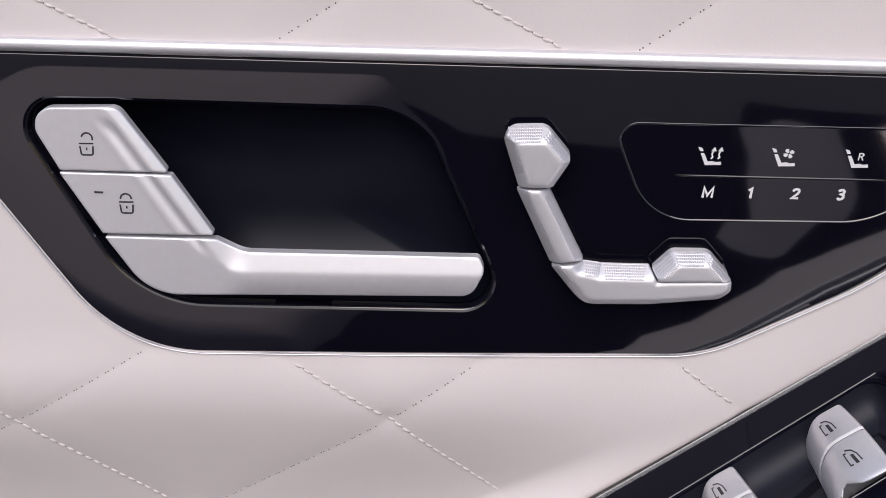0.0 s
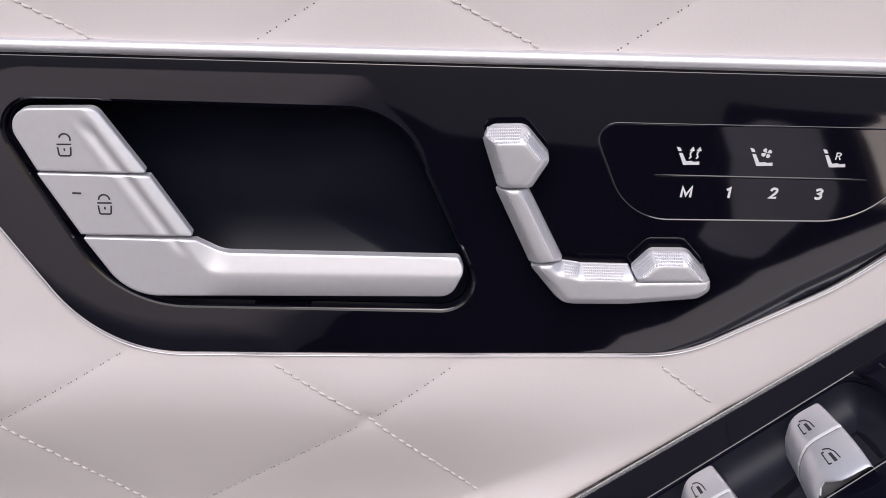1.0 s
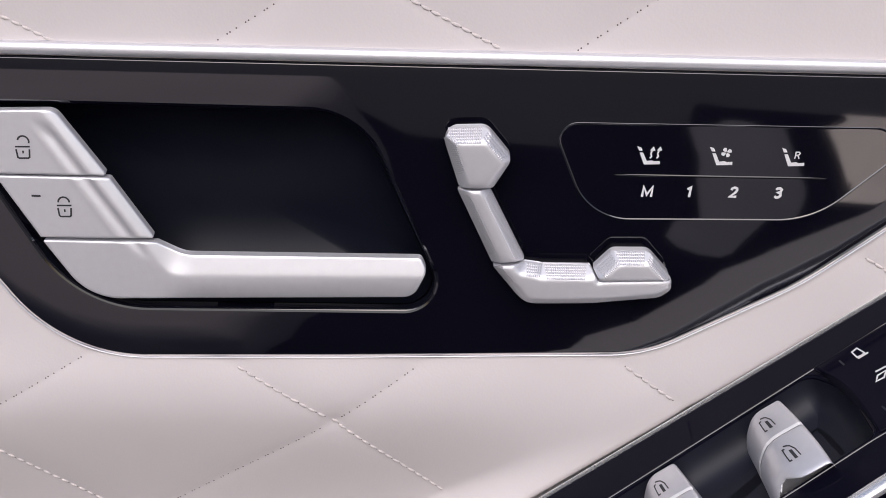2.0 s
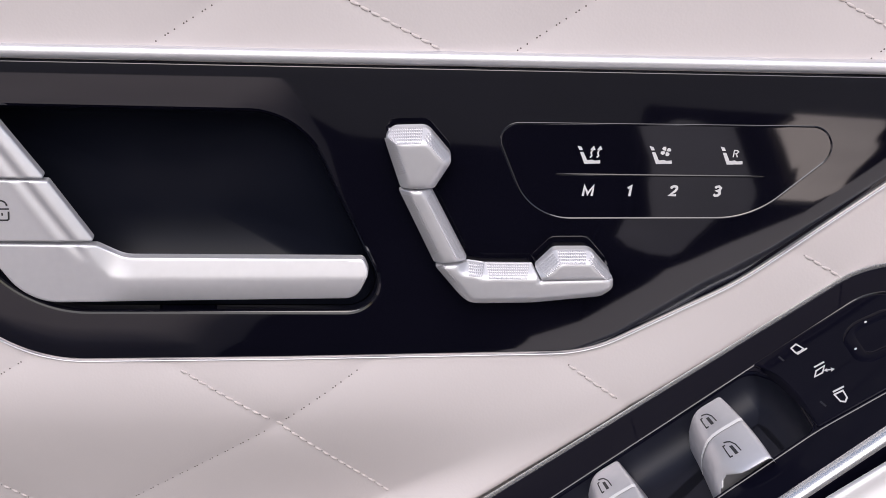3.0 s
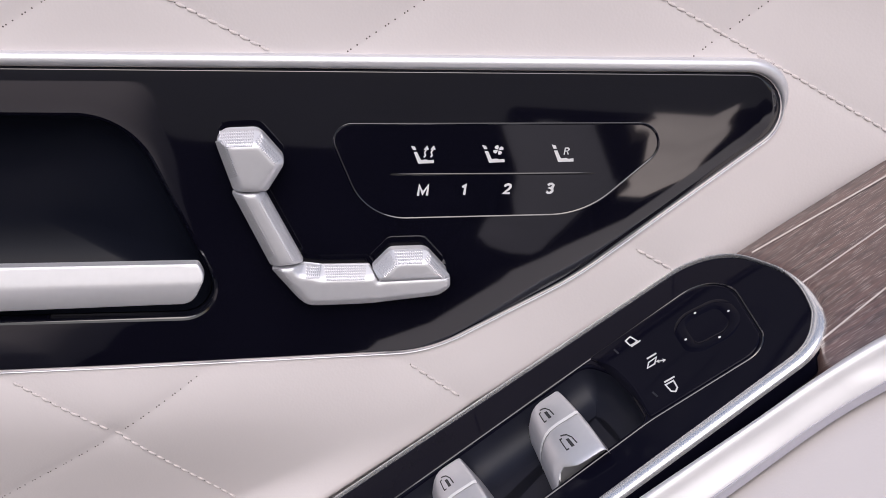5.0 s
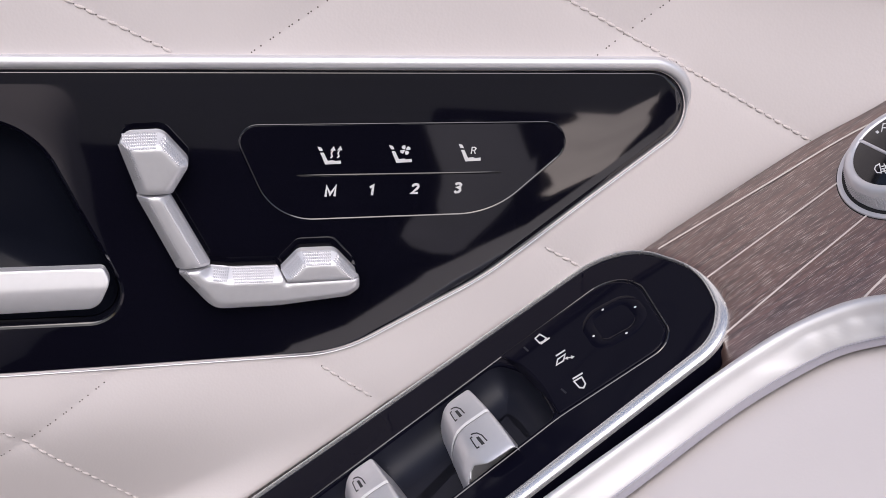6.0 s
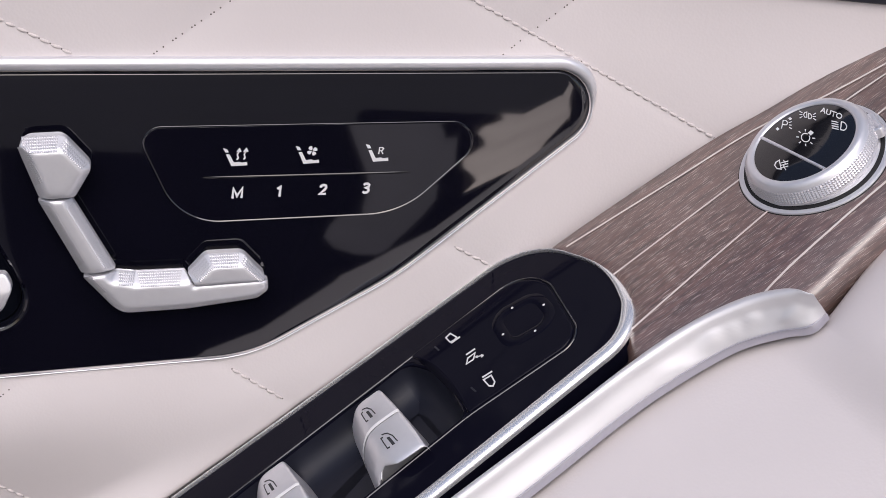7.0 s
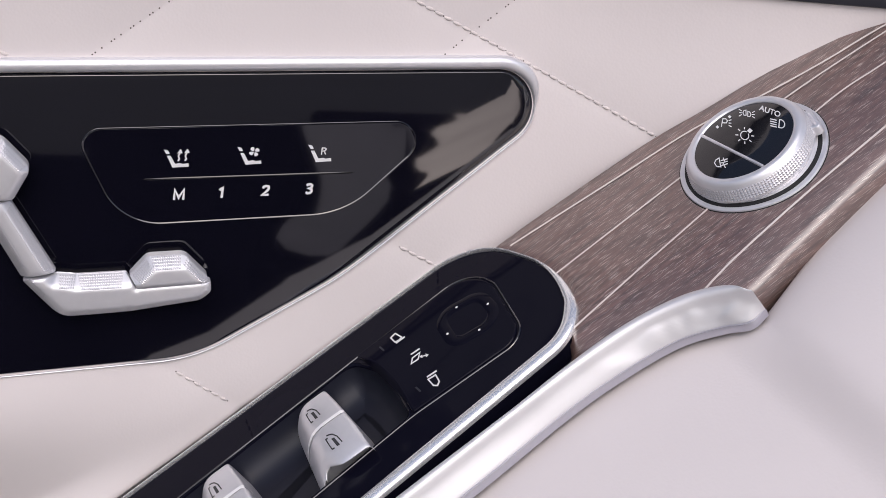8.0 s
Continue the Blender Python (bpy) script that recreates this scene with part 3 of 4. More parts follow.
# touch pad for the mirrors
MIRROR_PAD = rpoly([(-21.5, -34.9, 1), (39.5, -37.2, 16.5), (36.4, 10.9, 9), (-12.4, 9.9, 1), (-12.7, -8.7, 60), (-15.4, -22.4, 30)], 5)
mp_rings = [[arm(p, h) for p in grow(MIRROR_PAD, d)] for d, h in ((0, -0.5), (0, 0.4), (-0.3, 0.75), (-0.8, 0.85), (-1.3, 0.8))]
mirror_pad = put("mirror_pad", stack(mp_rings), CONSOLE, console, "raised black pad for the mirrors", angle=25)
dish = rpoly([(11.5, -27.5, 8), (34.5, -23.5, 9), (36, -1, 9), (11.5, -4.5, 8)], 6)
sweep_band([[arm(p, h) for p in grow(dish, d)] for d, h in ((0.2, 0.8), (-0.6, 1.02), (-2.2, 1.12), (-4.0, 1.0), (-4.6, 0.8))], CONSOLE, "mirror_joystick", console, "glossy oval adjusting ring")
for a, b in ((22.2, -22.7), (32.7, -13.7), (13.8, -13.3), (24.5, -4.6)):
    dot = bmesh.new()
    blob(dot, arc(a, b, 0.55, 0, 324, 9), arm, 1.2)
    under(part("white_dot", dot, PRINT, smooth=False), mirror_pad)


def print_frame(place, at, right, up):
    """A frame for printed signs: right and up are the surface steps for one unit of the sign."""
    c, r, u = Vector(at), Vector(right), Vector(up)
    return lambda p, h: place(c + r * p[0] + u * p[1], h)


SIGNS = (((-3.75, -28.8), [(-11, 1), (-3, 9), (9, 2), (5, -3), (-3, -7)], [(-1, -9), (15, 3)], False),
         ((-0.3, -12.6), [(3, 8), (0, -4), (-12, -12), (-10, -2)], [(-13, 4), (3, 15)], True),
         ((0.4, 2.3), [(-9, -1), (4, 7), (10, -4), (7, -11), (0, -11)], [(-11, 3), (6, 14)], False))
for at, case, foot_line, arrows in SIGNS:
    place = print_frame(arm, at, (0.184, 0.189), (0.109, -0.262))
    bm = bmesh.new()
    stroke(bm, case, 2.6, place, 1.02, closed=True)
    stroke(bm, foot_line, 2.8, place, 1.02)
    if arrows:
        stroke(bm, [(6, 1), (15, 3)], 2.0, place, 1.02)
        blob(bm, [(14, -1), (19, 4), (13, 6)], place, 1.02)
        blob(bm, [(7, 4), (2, 0), (8, -2)], place, 1.02)
    put("mirror_sign", bm, PRINT, mirror_pad, smooth=False)
for a, b in ((-10.8, -29.0), (-6.4, 2.0)):
    slot = bmesh.new()
    stroke(slot, [(a - 0.4, b - 1.8), (a + 0.4, b + 1.8)], 0.7, arm, 0.99)
    under(part("lamp_slot", slot, PLASTIC, smooth=False), mirror_pad)

# window switches
PROFILE = [(-25.6, -16), (-25.4, -4), (-25.0, 3.2), (-23.6, 5.4), (-20, 6.2), (-13, 6.7), (-6.2, 7.0)]
PROFILE_FRONT = [(-5.4, 7.0), (0, 6.9), (7, 6.5), (12, 5.9), (14.6, 5.3), (15.1, 4.4), (11.8, 2.2), (9.4, -3), (8.8, -16)]


SINKS = ((-2.6, 15.0), (-2.2, 11.0), (-1.4, 7.6), (0.0, 4.9), (1.8, 2.9), (4.0, 1.4), (6.6, 0.5), (9.2, 0.1), (12.0, 0.0), (19.2, 0.0), (20.2, 0.25), (20.8, 0.8), (21.0, 1.8))


def flank(step, h):
    """How far the rounded flank runs out towards its foot."""
    return max(0.0, 4 - h) * 0.2 * max(0.0, 1 - step / 8)


def rocker(a0, profile):
    """A rocker of one section, rounded down on its one flank and crisp on the other, its front lip scooped out for a finger."""
    rings = []
    for step, sink in SINKS:
        ring = []
        for b, h in profile:
            flare = flank(step, h - (sink if h > -5 else 0))
            skew = -6.0 * max(0.0, (16 - b) / 39) ** 1.5 * max(0.0, step / 21)
            scoop = 5.0 * math.exp(-((step - 3.0) / 4.0) ** 2) * float(rise(np.array(b), 5, 14))
            ring.append(arm((a0 + step - flare + skew, b - scoop), h - (sink if h > -5 else sink * 0.3)))
        rings.append(ring)
    return stack(rings, True, True, closed=True)


def smooth_profile(p, n=26):
    return [(v.x, v.y) for v in curve_points([Vector((*q, 0)) for q in p], n)]


window_switch = thing("window_switch", arm((-41.5, -4), -10), "satin silver double rocker switch for the car windows", "switch", group="window switches")
rear = put("rear_rocker", rocker(-52, smooth_profile(PROFILE) + [(-6.2, -16)]), SILVER, window_switch)
front = put("front_rocker", rocker(-52, [(-5.4, -16)] + smooth_profile(PROFILE_FRONT)), SILVER, window_switch)


def top_height(b):
    pts = PROFILE[2:] + PROFILE_FRONT[:5]
    return float(np.interp(b, [p[0] for p in pts], [p[1] for p in pts])) + 0.16


for owner, at in ((rear, (-45.0, -14.3)), (front, (-41.8, 4.6))):
    sign_place = print_frame(lambda p, h: arm(p, top_height(p.y) - float(np.interp((p.x + 52) / (1 - 0.2857 * max(0.0, (16 - p.y) / 39) ** 1.5), [k[0] for k in SINKS], [k[1] for k in SINKS]))), at, (0.193, 0.184), (0.088, -0.256))
    bm = bmesh.new()
    for line in ([(0.4, -10.4), (-4, -12.7), (-9.5, -5), (-14.5, 3), (-10.8, 5.2)], [(-13, 9), (-8, 11), (-2.6, 12), (5.6, 9), (14, 0)]):
        stroke(bm, line, 2.2, sign_place, 0)
    blob(bm, [(-4.9, 4.5), (0.4, 6.7), (10, -4.5), (4.9, -7.5)], sign_place, 0)
    under(part("window_sign", bm, PRINT_DARK, smooth=False), owner)
# highlight on the edge between the rockers, painted as a pale strip
split = bmesh.new()
run = [(-52 + s - flank(s, 7.06 - k), 7.06 - k) for s, k in reversed(SINKS[:-1])]
SKEW = -6.0 * (21.8 / 39) ** 1.5 / 21
left = [split.verts.new(arm((a + SKEW * max(0.0, a + 52), -6.6), h + 0.5)) for a, h in run]
right = [split.verts.new(arm((a + SKEW * max(0.0, a + 52), -5.0), h + 0.5)) for a, h in run]
for k in range(len(run) - 1):
    split.faces.new((left[k], left[k + 1], right[k + 1], right[k]))
put("edge_highlight", split, HIGHLIGHT, window_switch, "painted highlight line between the two rockers", smooth=False)
# pale strip painted as the highlight on the front lip
lip_line = bmesh.new()
lip_ends = []
for step, sink in SINKS[3:-2]:
    b = 14.9 - 5.0 * math.exp(-((step - 3.0) / 4.0) ** 2)
    lip_ends.append([lip_line.verts.new(arm((-52 + step, b + db), 5.0 + dh - sink)) for db, dh in ((-0.5, 0.35), (0.25, 0.0), (0.2, -0.5))])
for one, two in zip(lip_ends, lip_ends[1:]):
    for k in range(2):
        lip_line.faces.new((one[k], two[k], two[k + 1], one[k + 1]))
put("edge_highlight", lip_line, HIGHLIGHT, window_switch, "painted highlight along the front lip")
shift = (A1 * -46.0 + A2 * 1.5) * 0.001
copy_thing(window_switch, Matrix.Translation(window_switch.location + shift))

# ---- walnut strip with pale inlays ----
WOOD_TOP = [(20, -28, 0), (42, -36, 0), (51, -40.2, 0), (116, -38, 0), (145.5, -33.5, 0), (167, -30.5, 0), (194, -24, 0), (215, -13, 0), (240, 4, 0), (270, 26, 0)]
WOOD_EDGE = [(20, 40, 0), (50, 40, 0), (80, 44, 0), (100, 54, 0), (109, 56, 0), (128, 51.5, 0), (173, 43, 0), (215, 37, 0), (270, 36, 0)]


def along(points, a):
    return float(np.interp(a, [p[0] for p in points], [p[1] for p in points]))


SINK = grow(FRAME, -0.6)


def crown(a):
    """How wide the soft crown is at which the walnut's lower part falls away."""
    return max(8.0, min(32.0, 0.75 * (along(WOOD_EDGE, a) - along(WOOD_TOP, a))))


def wood_at(p, h):
    c = crown(p[0])
    u = max(0.0, p[1] - along(WOOD_EDGE, p[0]) + c)
    return arm(p, h - 5.3 * (u / c) ** 2)


def wood_sheet():
    tops = [(v.x, v.y) for v in curve_points(WOOD_TOP, 90)]
    edges = [(v.x, v.y) for v in curve_points(WOOD_EDGE, 90)]
    bm = bmesh.new()
    uv = bm.loops.layers.uv.new("UVMap")
    rows = []
    for i in range(90):
        a = 20 + 250 * i / 89
        t, e = along(tops, a), along(edges, a)
        row = [(t, -25), (t, -0.8), (t + 0.5, 0)]
        c = crown(a)
        row += [(t + 0.5 + (e - c - t - 0.5) * k / 12, 0) for k in range(1, 13)]
        row += [(e - c + (c - 2.8) * k / 12, -5.3 * ((1 - 2.8 / c) * k / 12) ** 2) for k in range(1, 13)]
        row += [(e - 2.0, -5.8), (e - 1.2, -8), (e - 1.4, -11.5), (e - 2.6, -15.5), (e - 4, -22), (e - 8, -40)]
        fall = 30 * (1 - float(rise(np.array(a), 28, 52)))
        row = [(b, h - fall * float(rise(np.array(b), 10, 24))) for b, h in row]
        hid = inside(np.full(len(row), a), np.array([q[0] for q in row]), SINK)
        rows.append([(bm.verts.new(arm((a, b), h - 2.5 * float(s))), a, b - (h if h < -1 and b > 0 else 0)) for (b, h), s in zip(row, hid)])
    for r, s in zip(rows, rows[1:]):
        for j in range(len(r) - 1):
            quad = (r[j], s[j], s[j + 1], r[j + 1])
            f = bm.faces.new([q[0] for q in quad])
            for lp, q in zip(f.loops, quad):
                lp[uv].uv = (q[1] * 0.001, q[2] * 0.001)
    return bm


wood_trim = thing("wood_trim", arm((120, 0), -25), "dark open-pore walnut trim with pale inlaid lines", "wood trim")
wood = put("wood_face", wood_sheet(), WOOD, wood_trim, angle=60)


def inlay(points, width=0.8):
    pts = [(v.x, v.y) for v in curve_points([Vector((*p, 0)) for p in points], 40)]
    bm = bmesh.new()
    stroke(bm, pts, width, wood_at, 0.28)
    return under(part("inlay_line", bm, PALE_WOOD, smooth=False), wood)


inlay([(53, -34.9), (100, -30.6), (137, -27.1), (164, -19.6), (190, -14.5), (215, -11), (250, -2)], 0.9)
inlay([(58.5, -6.0), (119, -8.9), (169, -10.6), (212, -8), (250, -4)])
inlay([(52, 22.0), (115, 13.8), (174, 4.9), (202, 5.6), (250, 8)])
inlay([(92, 43.4), (100, 41.8), (138, 35.4), (183, 30), (250, 24)])

# ---- satin pull strip below the console ----
pull_strip = thing("pull_strip", arm((20, 48), -14), "curved satin silver pull strip along the armrest", "door pull")
TOPS = [(-190, 51, 0), (-90, 42.6, 0), (-29.5, 38.9, 0), (15, 37.4, 0), (40.6, 35.6, 0), (65.7, 35.6, 0), (87.4, 40, 0), (101.3, 48, 0), (106.5, 57, 0)]
LOWS = [(-190, 58, 0), (-80, 53, 0), (-11.3, 49.5, 0), (31.5, 46, 0), (55.3, 46.2, 0), (77.4, 49.2, 0), (92, 56, 0), (100, 61.5, 0), (107.5, 60.5, 0)]


def pull_sheet(first, last):
    n = 90
    tp, lw = curve_points(TOPS, n), curve_points(LOWS, n)
    rings = []
    for i in range(n):
        t, l = tp[i], lw[i]
        end = i / (n - 1)
        soft = 1 - rise(np.array(end), 0.93, 1.0) * 0.8
        row = [(0.0, -16), (-0.02, -1.0), (0.06, 0.6 * soft), (0.22, 1.2 * soft), (0.42, 0.6 * soft), (0.52, -1.6), (0.60, -4.2), (0.74, -7.0), (0.84, -9.0), (0.895, -8.6), (0.95, -8.4), (1.0, -9.4), (1.0, -11.6), (0.9, -14)]
        if first == 0:
            fine = [(0.0, -16), (-0.02, -1.4), (0.04, 0.4 * soft), (0.12, 1.3 * soft), (0.22, 1.7 * soft), (0.31, 1.2 * soft), (0.38, 0.0), (0.43, -1.3), (0.48, -2.4), (0.54, -3.4), (0.6, -4.3), (0.66, -5.2), (0.72, -6.0), (0.78, -6.9), (0.84, -7.8), (0.88, -8.4), (0.9, -9.0), (0.9, -9.6)]
            crease = float(rise(np.array(t.x), 30, 80))
            row = [(s, h + 1.5 * crease * noise.noise(Vector((t.x * 0.16 + s * 3, s * 2.2, 1.7))) * float(rise(np.array(s), 0.4, 0.6) * (1 - rise(np.array(s), 0.74, 0.86)))) for s, h in fine]
            rings.append([arm(t.lerp(l, s) if s > 0 else t, h) for s, h in row])
        else:
            rings.append([arm(t.lerp(l, s) if s > 0 else t, h) for s, h in row[first:last]])
    return stack(rings, False, False, closed=False)


put("pull_face", pull_sheet(0, 10), PULL, pull_strip, angle=60)
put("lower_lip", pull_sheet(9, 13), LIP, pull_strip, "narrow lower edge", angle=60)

# ---- leather armrest pad in front ----
PAD_TOP = [(-200, 52, 0), (-80, 47.5, 0), (-11.3, 44.5, 0), (31.5, 41, 0), (55.3, 41, 0), (77.4, 44, 0), (92, 51, 0), (103, 57, 0), (109.9, 55.0, 0), (139, 44.6, 0), (173, 37, 0), (215, 30, 0), (280, 24, 0)]


def rest_sheet():
    n = 120
    tp = curve_points(PAD_TOP, n)
    rings = []
    for t in tp:
        lift = float(rise(np.array(t.x), 85, 112))
        row = []
        for k in range(40):
            s = k / 39
            d = 190 * s ** 1.4
            h = -15.5 - 8 * (1 - lift) * 0 + 2.2 * (1 - math.exp(-d / 4.0)) * lift + 7.0 * (1 - math.exp(-d / 24.0)) * lift - 0.0032 * max(0, d - 20) ** 2 * (0.25 + 0.25 * lift)
            if k == 0:
                row.append(arm((t.x, t.y - 4), -40))
                row.append(arm((t.x, t.y - 1.0), -20))
                h = -16.8
            row.append(arm((t.x + d * 0.10, t.y + d), h))
        rings.append(row)
    return stack(rings, False, False, closed=False)


armrest_pad = part("armrest_pad", rest_sheet(), LEATHER, None, angle=80)
tagged(armrest_pad, "smooth cream leather armrest pad below the silver strip", "armrest", kind="structure")

# black filler sheet under console and strip, in place of the gap's deep shade
under_tray = stack([[arm(p, h) for p in rpoly([(-200, -40, 5), (45, -40, 25), (50, 36, 25), (-200, 50, 5)], 8)] for h in (-19, -18.5)], True, True)
tagged(part("gap_filler", under_tray, GAP, None), "black filler sheet that stands in for the shade under the console", "armrest core", kind="structure")

# ---- light switch ----
light_knob = thing("light_knob", mm(255.3, -52.6, 21.4), "round knurled silver headlight switch with a black face", "light switch")
KN = Vector((-0.609, -0.15, 0.779)).normalized()
K1 = (A1 - KN * A1.dot(KN)).normalized()
K2 = K1.cross(KN)
if K2.y > 0:
    K2 = -K2
KO = Vector((255.3, -52.6, 21.4))
dial = frame_place(KO, K1, K2, KN)


def lathe(profile, n=96, cap=False):
    return stack([[dial((r * math.cos(2 * math.pi * i / n), r * math.sin(2 * math.pi * i / n)), h) for i in range(n)] for r, h in profile], False, cap)


KA, KB = 143.0, 4.2


def flat_ring(profile, n=96):
    """A ring let into the walnut round the switch."""
    return stack([[wood_at((KA + r * math.cos(2 * math.pi * i / n), KB + r * math.sin(2 * math.pi * i / n)), h) for i in range(n)] for r, h in profile], False, False)


put("base_ring", flat_ring([(27.6, -6), (27.6, 0.3), (27.4, 0.65), (27.0, 0.75), (26.4, 0.7), (25.8, 0.55), (24.6, 0.9), (20, 1.2)]), SILVER, light_knob, "flat silver base ring")
put("shadow_gap", flat_ring([(27.65, 0.2), (28.0, 0.0), (28.0, -6)]), GAP, light_knob)
put("inner_gap", flat_ring([(25.7, 0.5), (25.5, 0.95), (24.3, 1.15), (24.1, 0.9)]), GAP, light_knob, "dark gap inside the base ring")
ring = put("turning_ring", lathe([(22.5, -1.0), (23.6, 0.9), (24.2, 1.6), (24.0, 2.2), (22.9, 7.0), (22.6, 7.4), (22.4, 7.8), (21.6, 9.0), (20.6, 9.4), (19.4, 9.3), (18.9, 8.9), (18.7, 8.3)]), SILVER, light_knob, "turning ring with a knurled side", angle=50)
side = bmesh.new()
NK, MK = 128, 5
for i in range(NK):
    for j in range(MK):
        q = []
        for u, v in ((0.05, 0.05), (0.95, 0.05), (0.95, 0.95), (0.05, 0.95), (0.5, 0.5)):
            s, t = (j + v) / MK, 2 * math.pi * (i + u) / NK
            r = 24.05 - 1.15 * s + (0.42 if u == 0.5 else 0.0)
            q.append(side.verts.new(dial((r * math.cos(t), r * math.sin(t)), 2.2 + 4.8 * s)))
        for k in range(4):
            side.faces.new((q[k], q[(k + 1) % 4], q[4]))
under(part("knurled_grip", side, KNURL, smooth=False), ring)
face = put("dial_face", lathe([(18.8, 8.2), (18.75, 8.7), (18.4, 8.85), (9, 8.9), (0.5, 8.9)], cap=True), PIANO_PAD, light_knob, "black glossy face with white light signs")


bar = bmesh.new()
BAR = [Vector((-8.2, -16.8)), Vector((-3.3, 18.4))]
d = (BAR[1] - BAR[0]).normalized()
s = Vector((-d.y, d.x)) * 0.65
for h0 in (9.4,):
    lower = [bar.verts.new(dial(p, 8.8)) for p in (BAR[0] + s, BAR[1] + s, BAR[1] - s, BAR[0] - s)]
    upper = [bar.verts.new(dial(p, h0)) for p in (BAR[0] + s * 0.6, BAR[1] + s * 0.6, BAR[1] - s * 0.6, BAR[0] - s * 0.6)]
    bar.faces.new(upper)
    for k in range(4):
        bar.faces.new((lower[k], lower[(k + 1) % 4], upper[(k + 1) % 4], upper[k]))
under(part("divider_bar", bar, SILVER, smooth=False), face)
tab = rpoly([(21.0, 1.5, 1.5), (25.6, 4.5, 2), (22.8, 15.5, 2), (18.5, 13, 1.5)], 10)
put("pointer_tab", stack([[dial(p, h) for p in grow(tab, g)] for g, h in ((0, 0.6), (0, 3.6), (-0.4, 4.3), (-1.2, 4.5), (-2.2, 3.6))]), SILVER, light_knob, "small silver pointer tab")
DH = 9.02


def dial_print(at):
    return print_frame(dial, at, (0.118, 0.2255), (0.1765, -0.2766))


def lamp_sign(place):
    bm = bmesh.new()
    stroke(bm, [(-1, -6), (1, 7)] + arc(2, 0, 7, 75, -75, 8), 1.8, place, DH, closed=True)
    for k in range(4):
        stroke(bm, [(-4, 5.5 - 3.8 * k), (-15, 7.5 - 3.8 * k)], 1.8, place, DH)
    return bm


def bulb_sign(place):
    bm = bmesh.new()
    stroke(bm, arc(0, 0, 7, 60, 390, 14), 1.7, place, DH, closed=False)
    for k in range(8):
        a = radians(45 * k)
        if k != 1:
            stroke(bm, [(11 * math.cos(a), 10 * math.sin(a)), (16 * math.cos(a), 14 * math.sin(a))], 1.7, place, DH)
    blob(bm, [(4, 8), (9, 4), (14, 9), (9, 13)], place, DH)
    return bm


def side_sign(place):
    bm = bmesh.new()
    for sx in (-1, 1):
        stroke(bm, [(sx * 1.5, -4 - sx), (sx * 1.5, 5 - sx), (sx * 5, 4 - sx), (sx * 7, -sx), (sx * 5, -4 - sx)], 1.6, place, DH, closed=True)
        for k in (-1, 0, 1):
            stroke(bm, [(sx * 9, k * 3 - sx), (sx * 14, k * 6 - sx)], 1.6, place, DH)
    return bm


def park_sign(place):
    bm = bmesh.new()
    stroke(bm, [(-6, -7), (-3, 7), (2, 7), (5, 4), (3, 0), (-4, 0)], 1.8, place, DH)
    for k in (-1, 0, 1):
        stroke(bm, [(7, k * 4), (12, k * 6)], 1.6, place, DH)
    for x, y in ((-13, -8), (9, 11)):
        blob(bm, [(x - 3.5, y), (x, y + 3), (x + 3.5, y), (x, y - 3)], place, DH)
    return bm


def fog_sign(place):
    bm = bmesh.new()
    stroke(bm, [(1, -7), (-2, 7), (-8, 3), (-10, -2), (-6, -7)], 1.8, place, DH, closed=True)
    for k in (-1, 0, 1):
        stroke(bm, [(1, k * 4 - 1), (13, k * 4 + 3)], 1.6, place, DH)
    stroke(bm, [(5, 8), (8, 3), (5, -2), (9, -8)], 1.6, place, DH)
    return bm


for at, maker in (((1.6, -1.1), bulb_sign), ((8.7, -10.3), side_sign), ((0.9, -14.2), park_sign), ((12.6, 5.8), lamp_sign), ((-11.8, 2.4), fog_sign)):
    under(part("light_sign", maker(dial_print(at)), PRINT, smooth=False), face)
text_mesh("letters", "AUTO", 13.0, 0.0, dial_print((14.4, -3.0)), (0, 0), DH, PRINT, face, -17)

# ---- surroundings: what the gloss mirrors ----
ground = bmesh.new()
bmesh.ops.create_grid(ground, x_segments=8, y_segments=8, size=400)
tagged(part("ground", ground, ASPHALT, None, smooth=False), "grey asphalt ground beside the car", "ground", kind="structure")


def cushion(name, c, size, mat, bevel, parent):
    bm = bmesh.new()
    bmesh.ops.create_cube(bm, size=1)
    for v in bm.verts:
        v.co = Vector((v.co.x * size[0], v.co.y * size[1], v.co.z * size[2])) + Vector(c)
    bmesh.ops.bevel(bm, geom=bm.edges[:], offset=bevel, segments=4, profile=0.5, affect="EDGES")
    return put(name, bm, mat, parent, angle=60)


SHELL = material("dark_car_paint", (0.02, 0.02, 0.022), 0.3, coat=0.8)
door_shell = bmesh.new()
bmesh.ops.create_cube(door_shell, size=1)
for v in door_shell.verts:
    v.co = Vector((v.co.x * 0.86 - 0.01, v.co.y * 0.06 + 0.075, v.co.z * 0.66 + 0.55))
bmesh.ops.bevel(door_shell, geom=door_shell.edges[:], offset=0.012, segments=3, profile=0.5, affect="EDGES")
tagged(part("door_shell", door_shell, SHELL, None), "dark painted outer shell of the open car door", "car door", kind="structure")
cabin = bmesh.new()
bmesh.ops.create_cube(cabin, size=1)
for v in cabin.verts:
    v.co = Vector((v.co.x * 2.4, v.co.y * 1.3 - 1.12, v.co.z * 0.3 + 0.15))
tagged(part("cabin_floor", cabin, DARK_CLOTH, None), "black carpeted floor of the car cabin", "floor", kind="structure")
seat = thing("car_seat", (-0.75, -0.95, 0.30), "taupe car seat cushion on the black cabin floor", "car seat")
cushion("seat_cushion", (-0.74, -1.0, 0.40), (1.05, 0.98, 0.2), TAUPE, 0.05, seat)
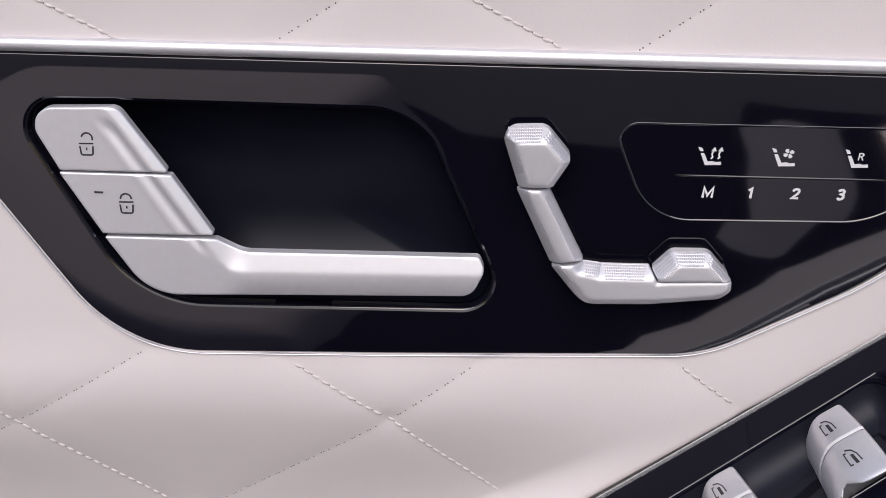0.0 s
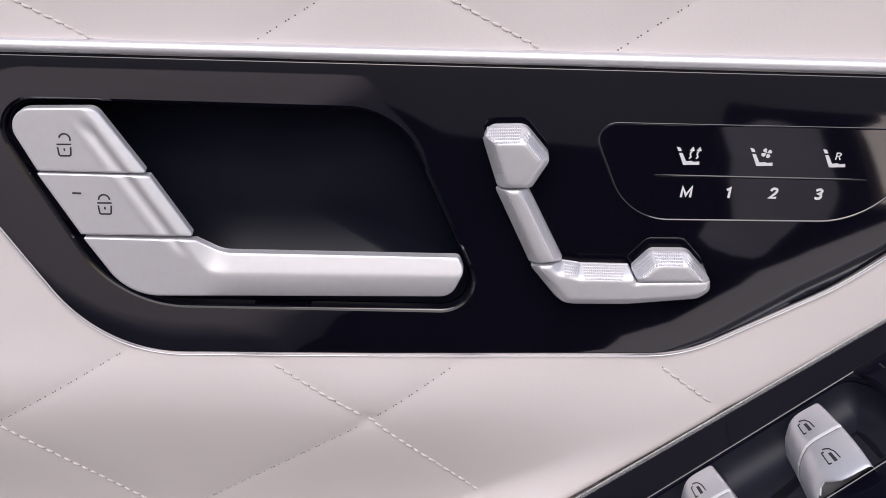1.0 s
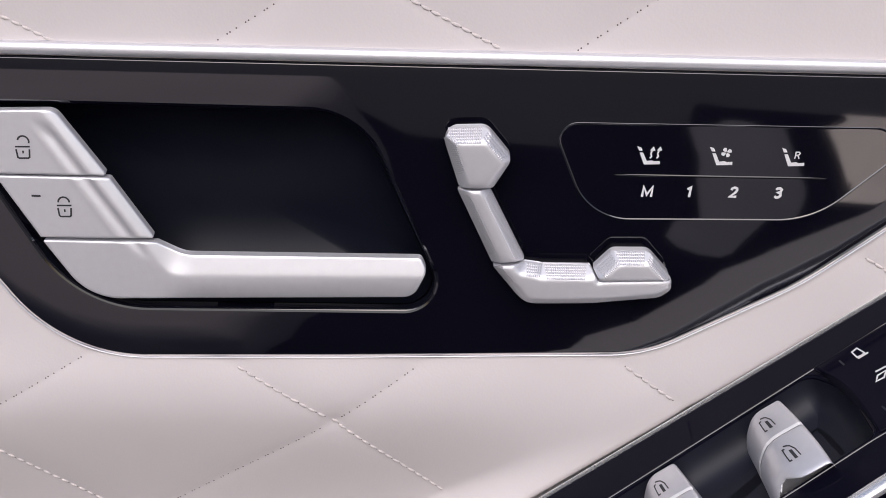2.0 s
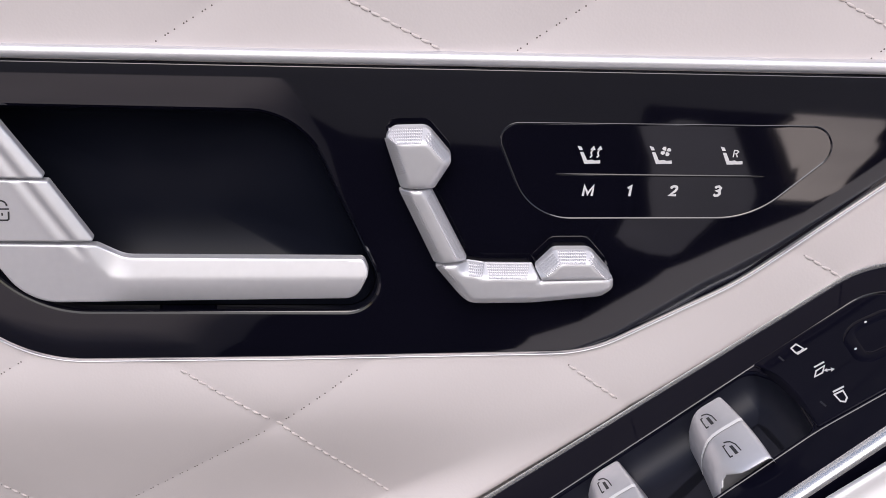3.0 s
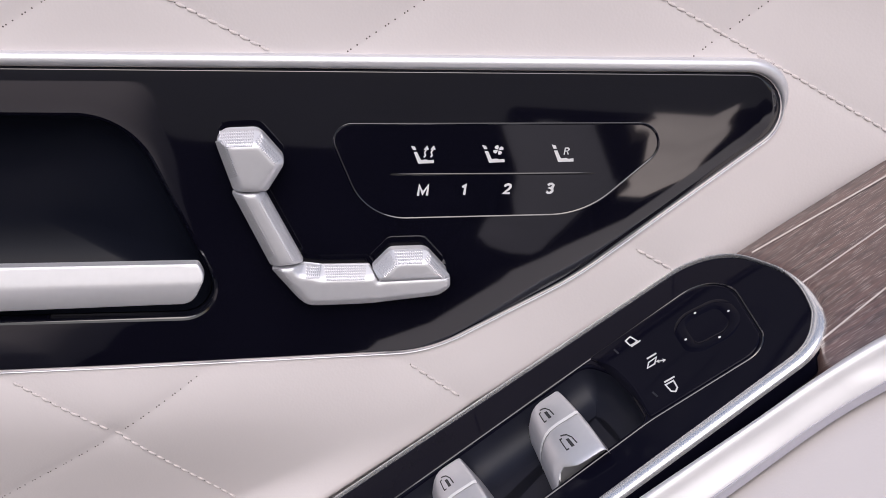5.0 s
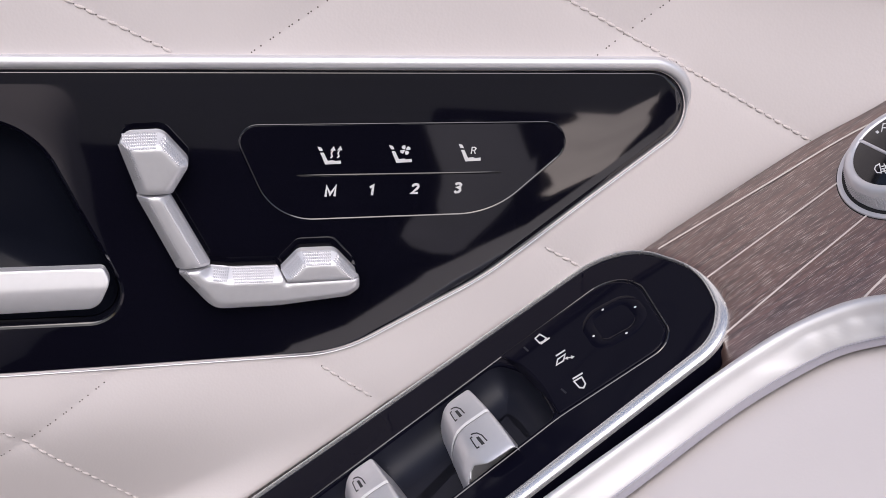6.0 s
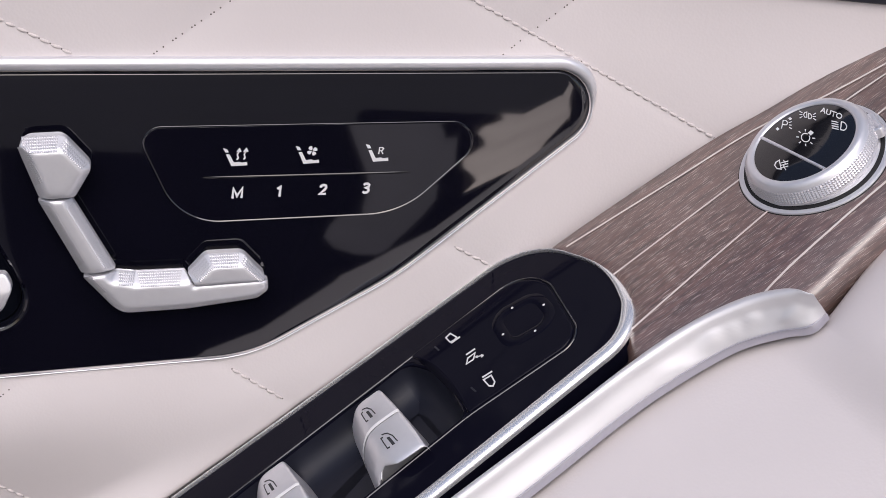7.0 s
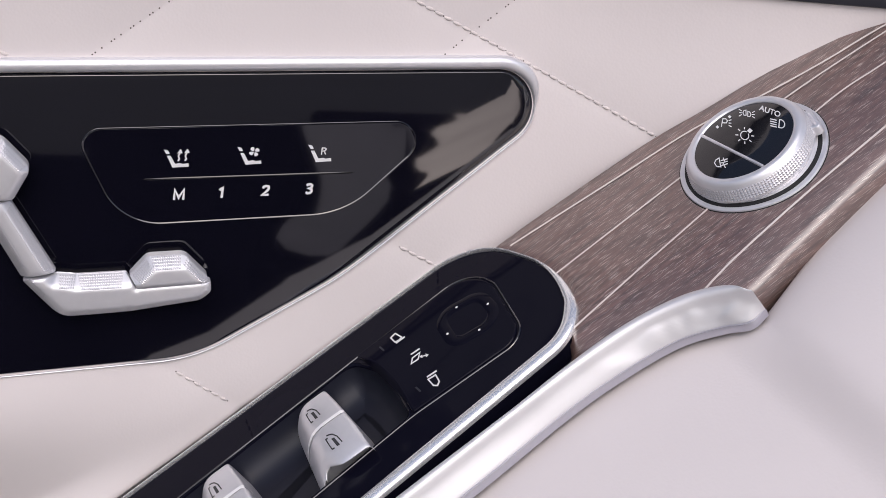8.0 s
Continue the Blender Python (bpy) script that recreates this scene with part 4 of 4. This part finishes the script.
# unseen metal plate, added so that the panel's pointed end mirrors a tan patch
tan_reflector = thing("reflector_plate", (0.55, -1.2, 0.30), "pale metal reflector on a black box, added for the panel's tan reflection", "sill plate")
cushion("plate_box", (0.56, -1.2, 0.39), (0.4, 0.95, 0.18), DARK_CLOTH, 0.02, tan_reflector)
# wavy outline that shapes the mirrored patch
patch_outline = []
for k in range(26):
    y, side = (-0.9 - 0.72 * k / 12, -1) if k < 13 else (-0.9 - 0.72 * (25 - k) / 12, 1)
    x = 0.44 - (y + 0.93) * 0.36
    patch_outline.append((x + side * (0.05 + 0.03 * min(1.0, (-0.9 - y) * 3)) + (0.014 * math.sin(k * 1.3) if side < 0 else 0.006 * math.sin(k)), y, 0.02))
put("plate", stack([[Vector((p.x, p.y, h)) for p in rpoly(patch_outline)] for h in (0.478, 0.487, 0.49)]), PLATE, tan_reflector)
# unseen grey metal piece, added to mirror as a soft upright streak in the panel
grey_reflector = thing("streak_reflector", (0.31, -1.05, 0.30), "dull grey metal reflector on the cabin floor, added for the panel's grey streak", "lid")
cushion("streak_box", (0.31, -1.05, 0.39), (0.14, 0.86, 0.18), DARK_CLOTH, 0.02, grey_reflector)
bent = [(0.05 * math.copysign(min(1.0, 1.6 * abs(math.cos(radians(a)))), math.cos(radians(a))) * (1 + 0.35 * math.sin(radians(a * 4 + 30))), 0.42 * math.sin(radians(a)), 0.03) for a in range(0, 360, 12)]
put("streak_top", stack([[Vector((0.31 + p.x, -1.05 + p.y, h)) for p in rpoly(bent)] for h in (0.478, 0.487, 0.49)]), DULL_METAL, grey_reflector)
grey_reflector.rotation_euler.z = radians(12)

SEAL = [(120, 82), (200, 78), (258, 73.6), (282, 71.8), (323, 70), (400, 66)]
seal = []
for v in curve_points([Vector((x, 0, z)) for x, z in SEAL], 40):
    y = float(skin_depth(np.array(v.x), np.array(v.z)))
    seal.append([mm(v.x, y + 6, v.z + 9), mm(v.x, y - 2.5, v.z + 7.5), mm(v.x, y - 3.2, v.z + 4), mm(v.x, y - 2.2, v.z + 0.8), mm(v.x, y + 1, v.z)])
tagged(part("window_seal", stack(seal, False, False, closed=False), PLASTIC, None), "dark rubber window seal along the door's top", "window seal", kind="structure")

# ---- stitches on the quilting ----
def stitch_mesh():
    bm = bmesh.new()
    rings = []
    for i in range(7):
        s = i / 6
        r = 0.62 * math.sin(math.pi * (0.12 + 0.76 * s)) ** 0.6
        y = 0.15 - 0.42 * math.sin(math.pi * s)
        rings.append([Vector(((s - 0.5) * 3.5, y + r * 0.7 * math.sin(t), r * math.cos(t))) * 0.001 for t in [2 * math.pi * k / 6 for k in range(6)]])
    vs = [[bm.verts.new(p) for p in ring] for ring in rings]
    for a, b in zip(vs, vs[1:]):
        for k in range(6):
            bm.faces.new((a[k], a[(k + 1) % 6], b[(k + 1) % 6], b[k]))
    bmesh.ops.recalc_face_normals(bm, faces=bm.faces)
    me = bpy.data.meshes.new("stitch")
    bm.to_mesh(me)
    bm.free()
    me.materials.append(THREAD)
    me.shade_smooth()
    return me


def hole_mesh():
    bm = bmesh.new()
    bmesh.ops.create_circle(bm, cap_ends=True, radius=0.00033, segments=8, matrix=Matrix.Rotation(radians(90), 4, "X"))
    me = bpy.data.meshes.new("needle_hole")
    bm.to_mesh(me)
    bm.free()
    me.materials.append(HOLE)
    return me


STITCH, NEEDLE = stitch_mesh(), hole_mesh()
OUTSIDE = grow(PANEL, 5.5)


def stitched(x0, z0, x1, z1, thread):
    """Stitches at even steps along a quilting line; a pricked line shows its holes in pairs."""
    run = math.hypot(x1 - x0, z1 - z0)
    d = Vector((x1 - x0, 0, z1 - z0)) / run
    slope = math.atan2(d.z, d.x)
    for k in range(int(run / 4.1)):
        for me, off in ((STITCH, 0.0), (NEEDLE, 2.05)) if thread else ((NEEDLE, 0.0),) + (((NEEDLE, 1.3),) if k % 2 else ()):
            x, z = x0 + d.x * (k * 4.1 + off), z0 + d.z * (k * 4.1 + off)
            if inside(np.array([x]), np.array([z]), OUTSIDE)[0] or not (-150 < z < 76 and -240 < x < 330 and z > -62 + (x - 112) * 0.60):
                continue
            ob = new("stitch" if me is STITCH else "needle_hole", me)
            ob.location = mm(x, float(skin(np.array(x), np.array(z))) - 0.06, z)
            ob.rotation_euler = (0, -slope + random.uniform(-0.08, 0.08) - (0.12 if me is STITCH else 0), 0)
            ob.parent = door_skin


for sewn_line in SEWN:
    stitched(*sewn_line, True)
for pricked_line in PRICKED:
    stitched(*pricked_line, False)
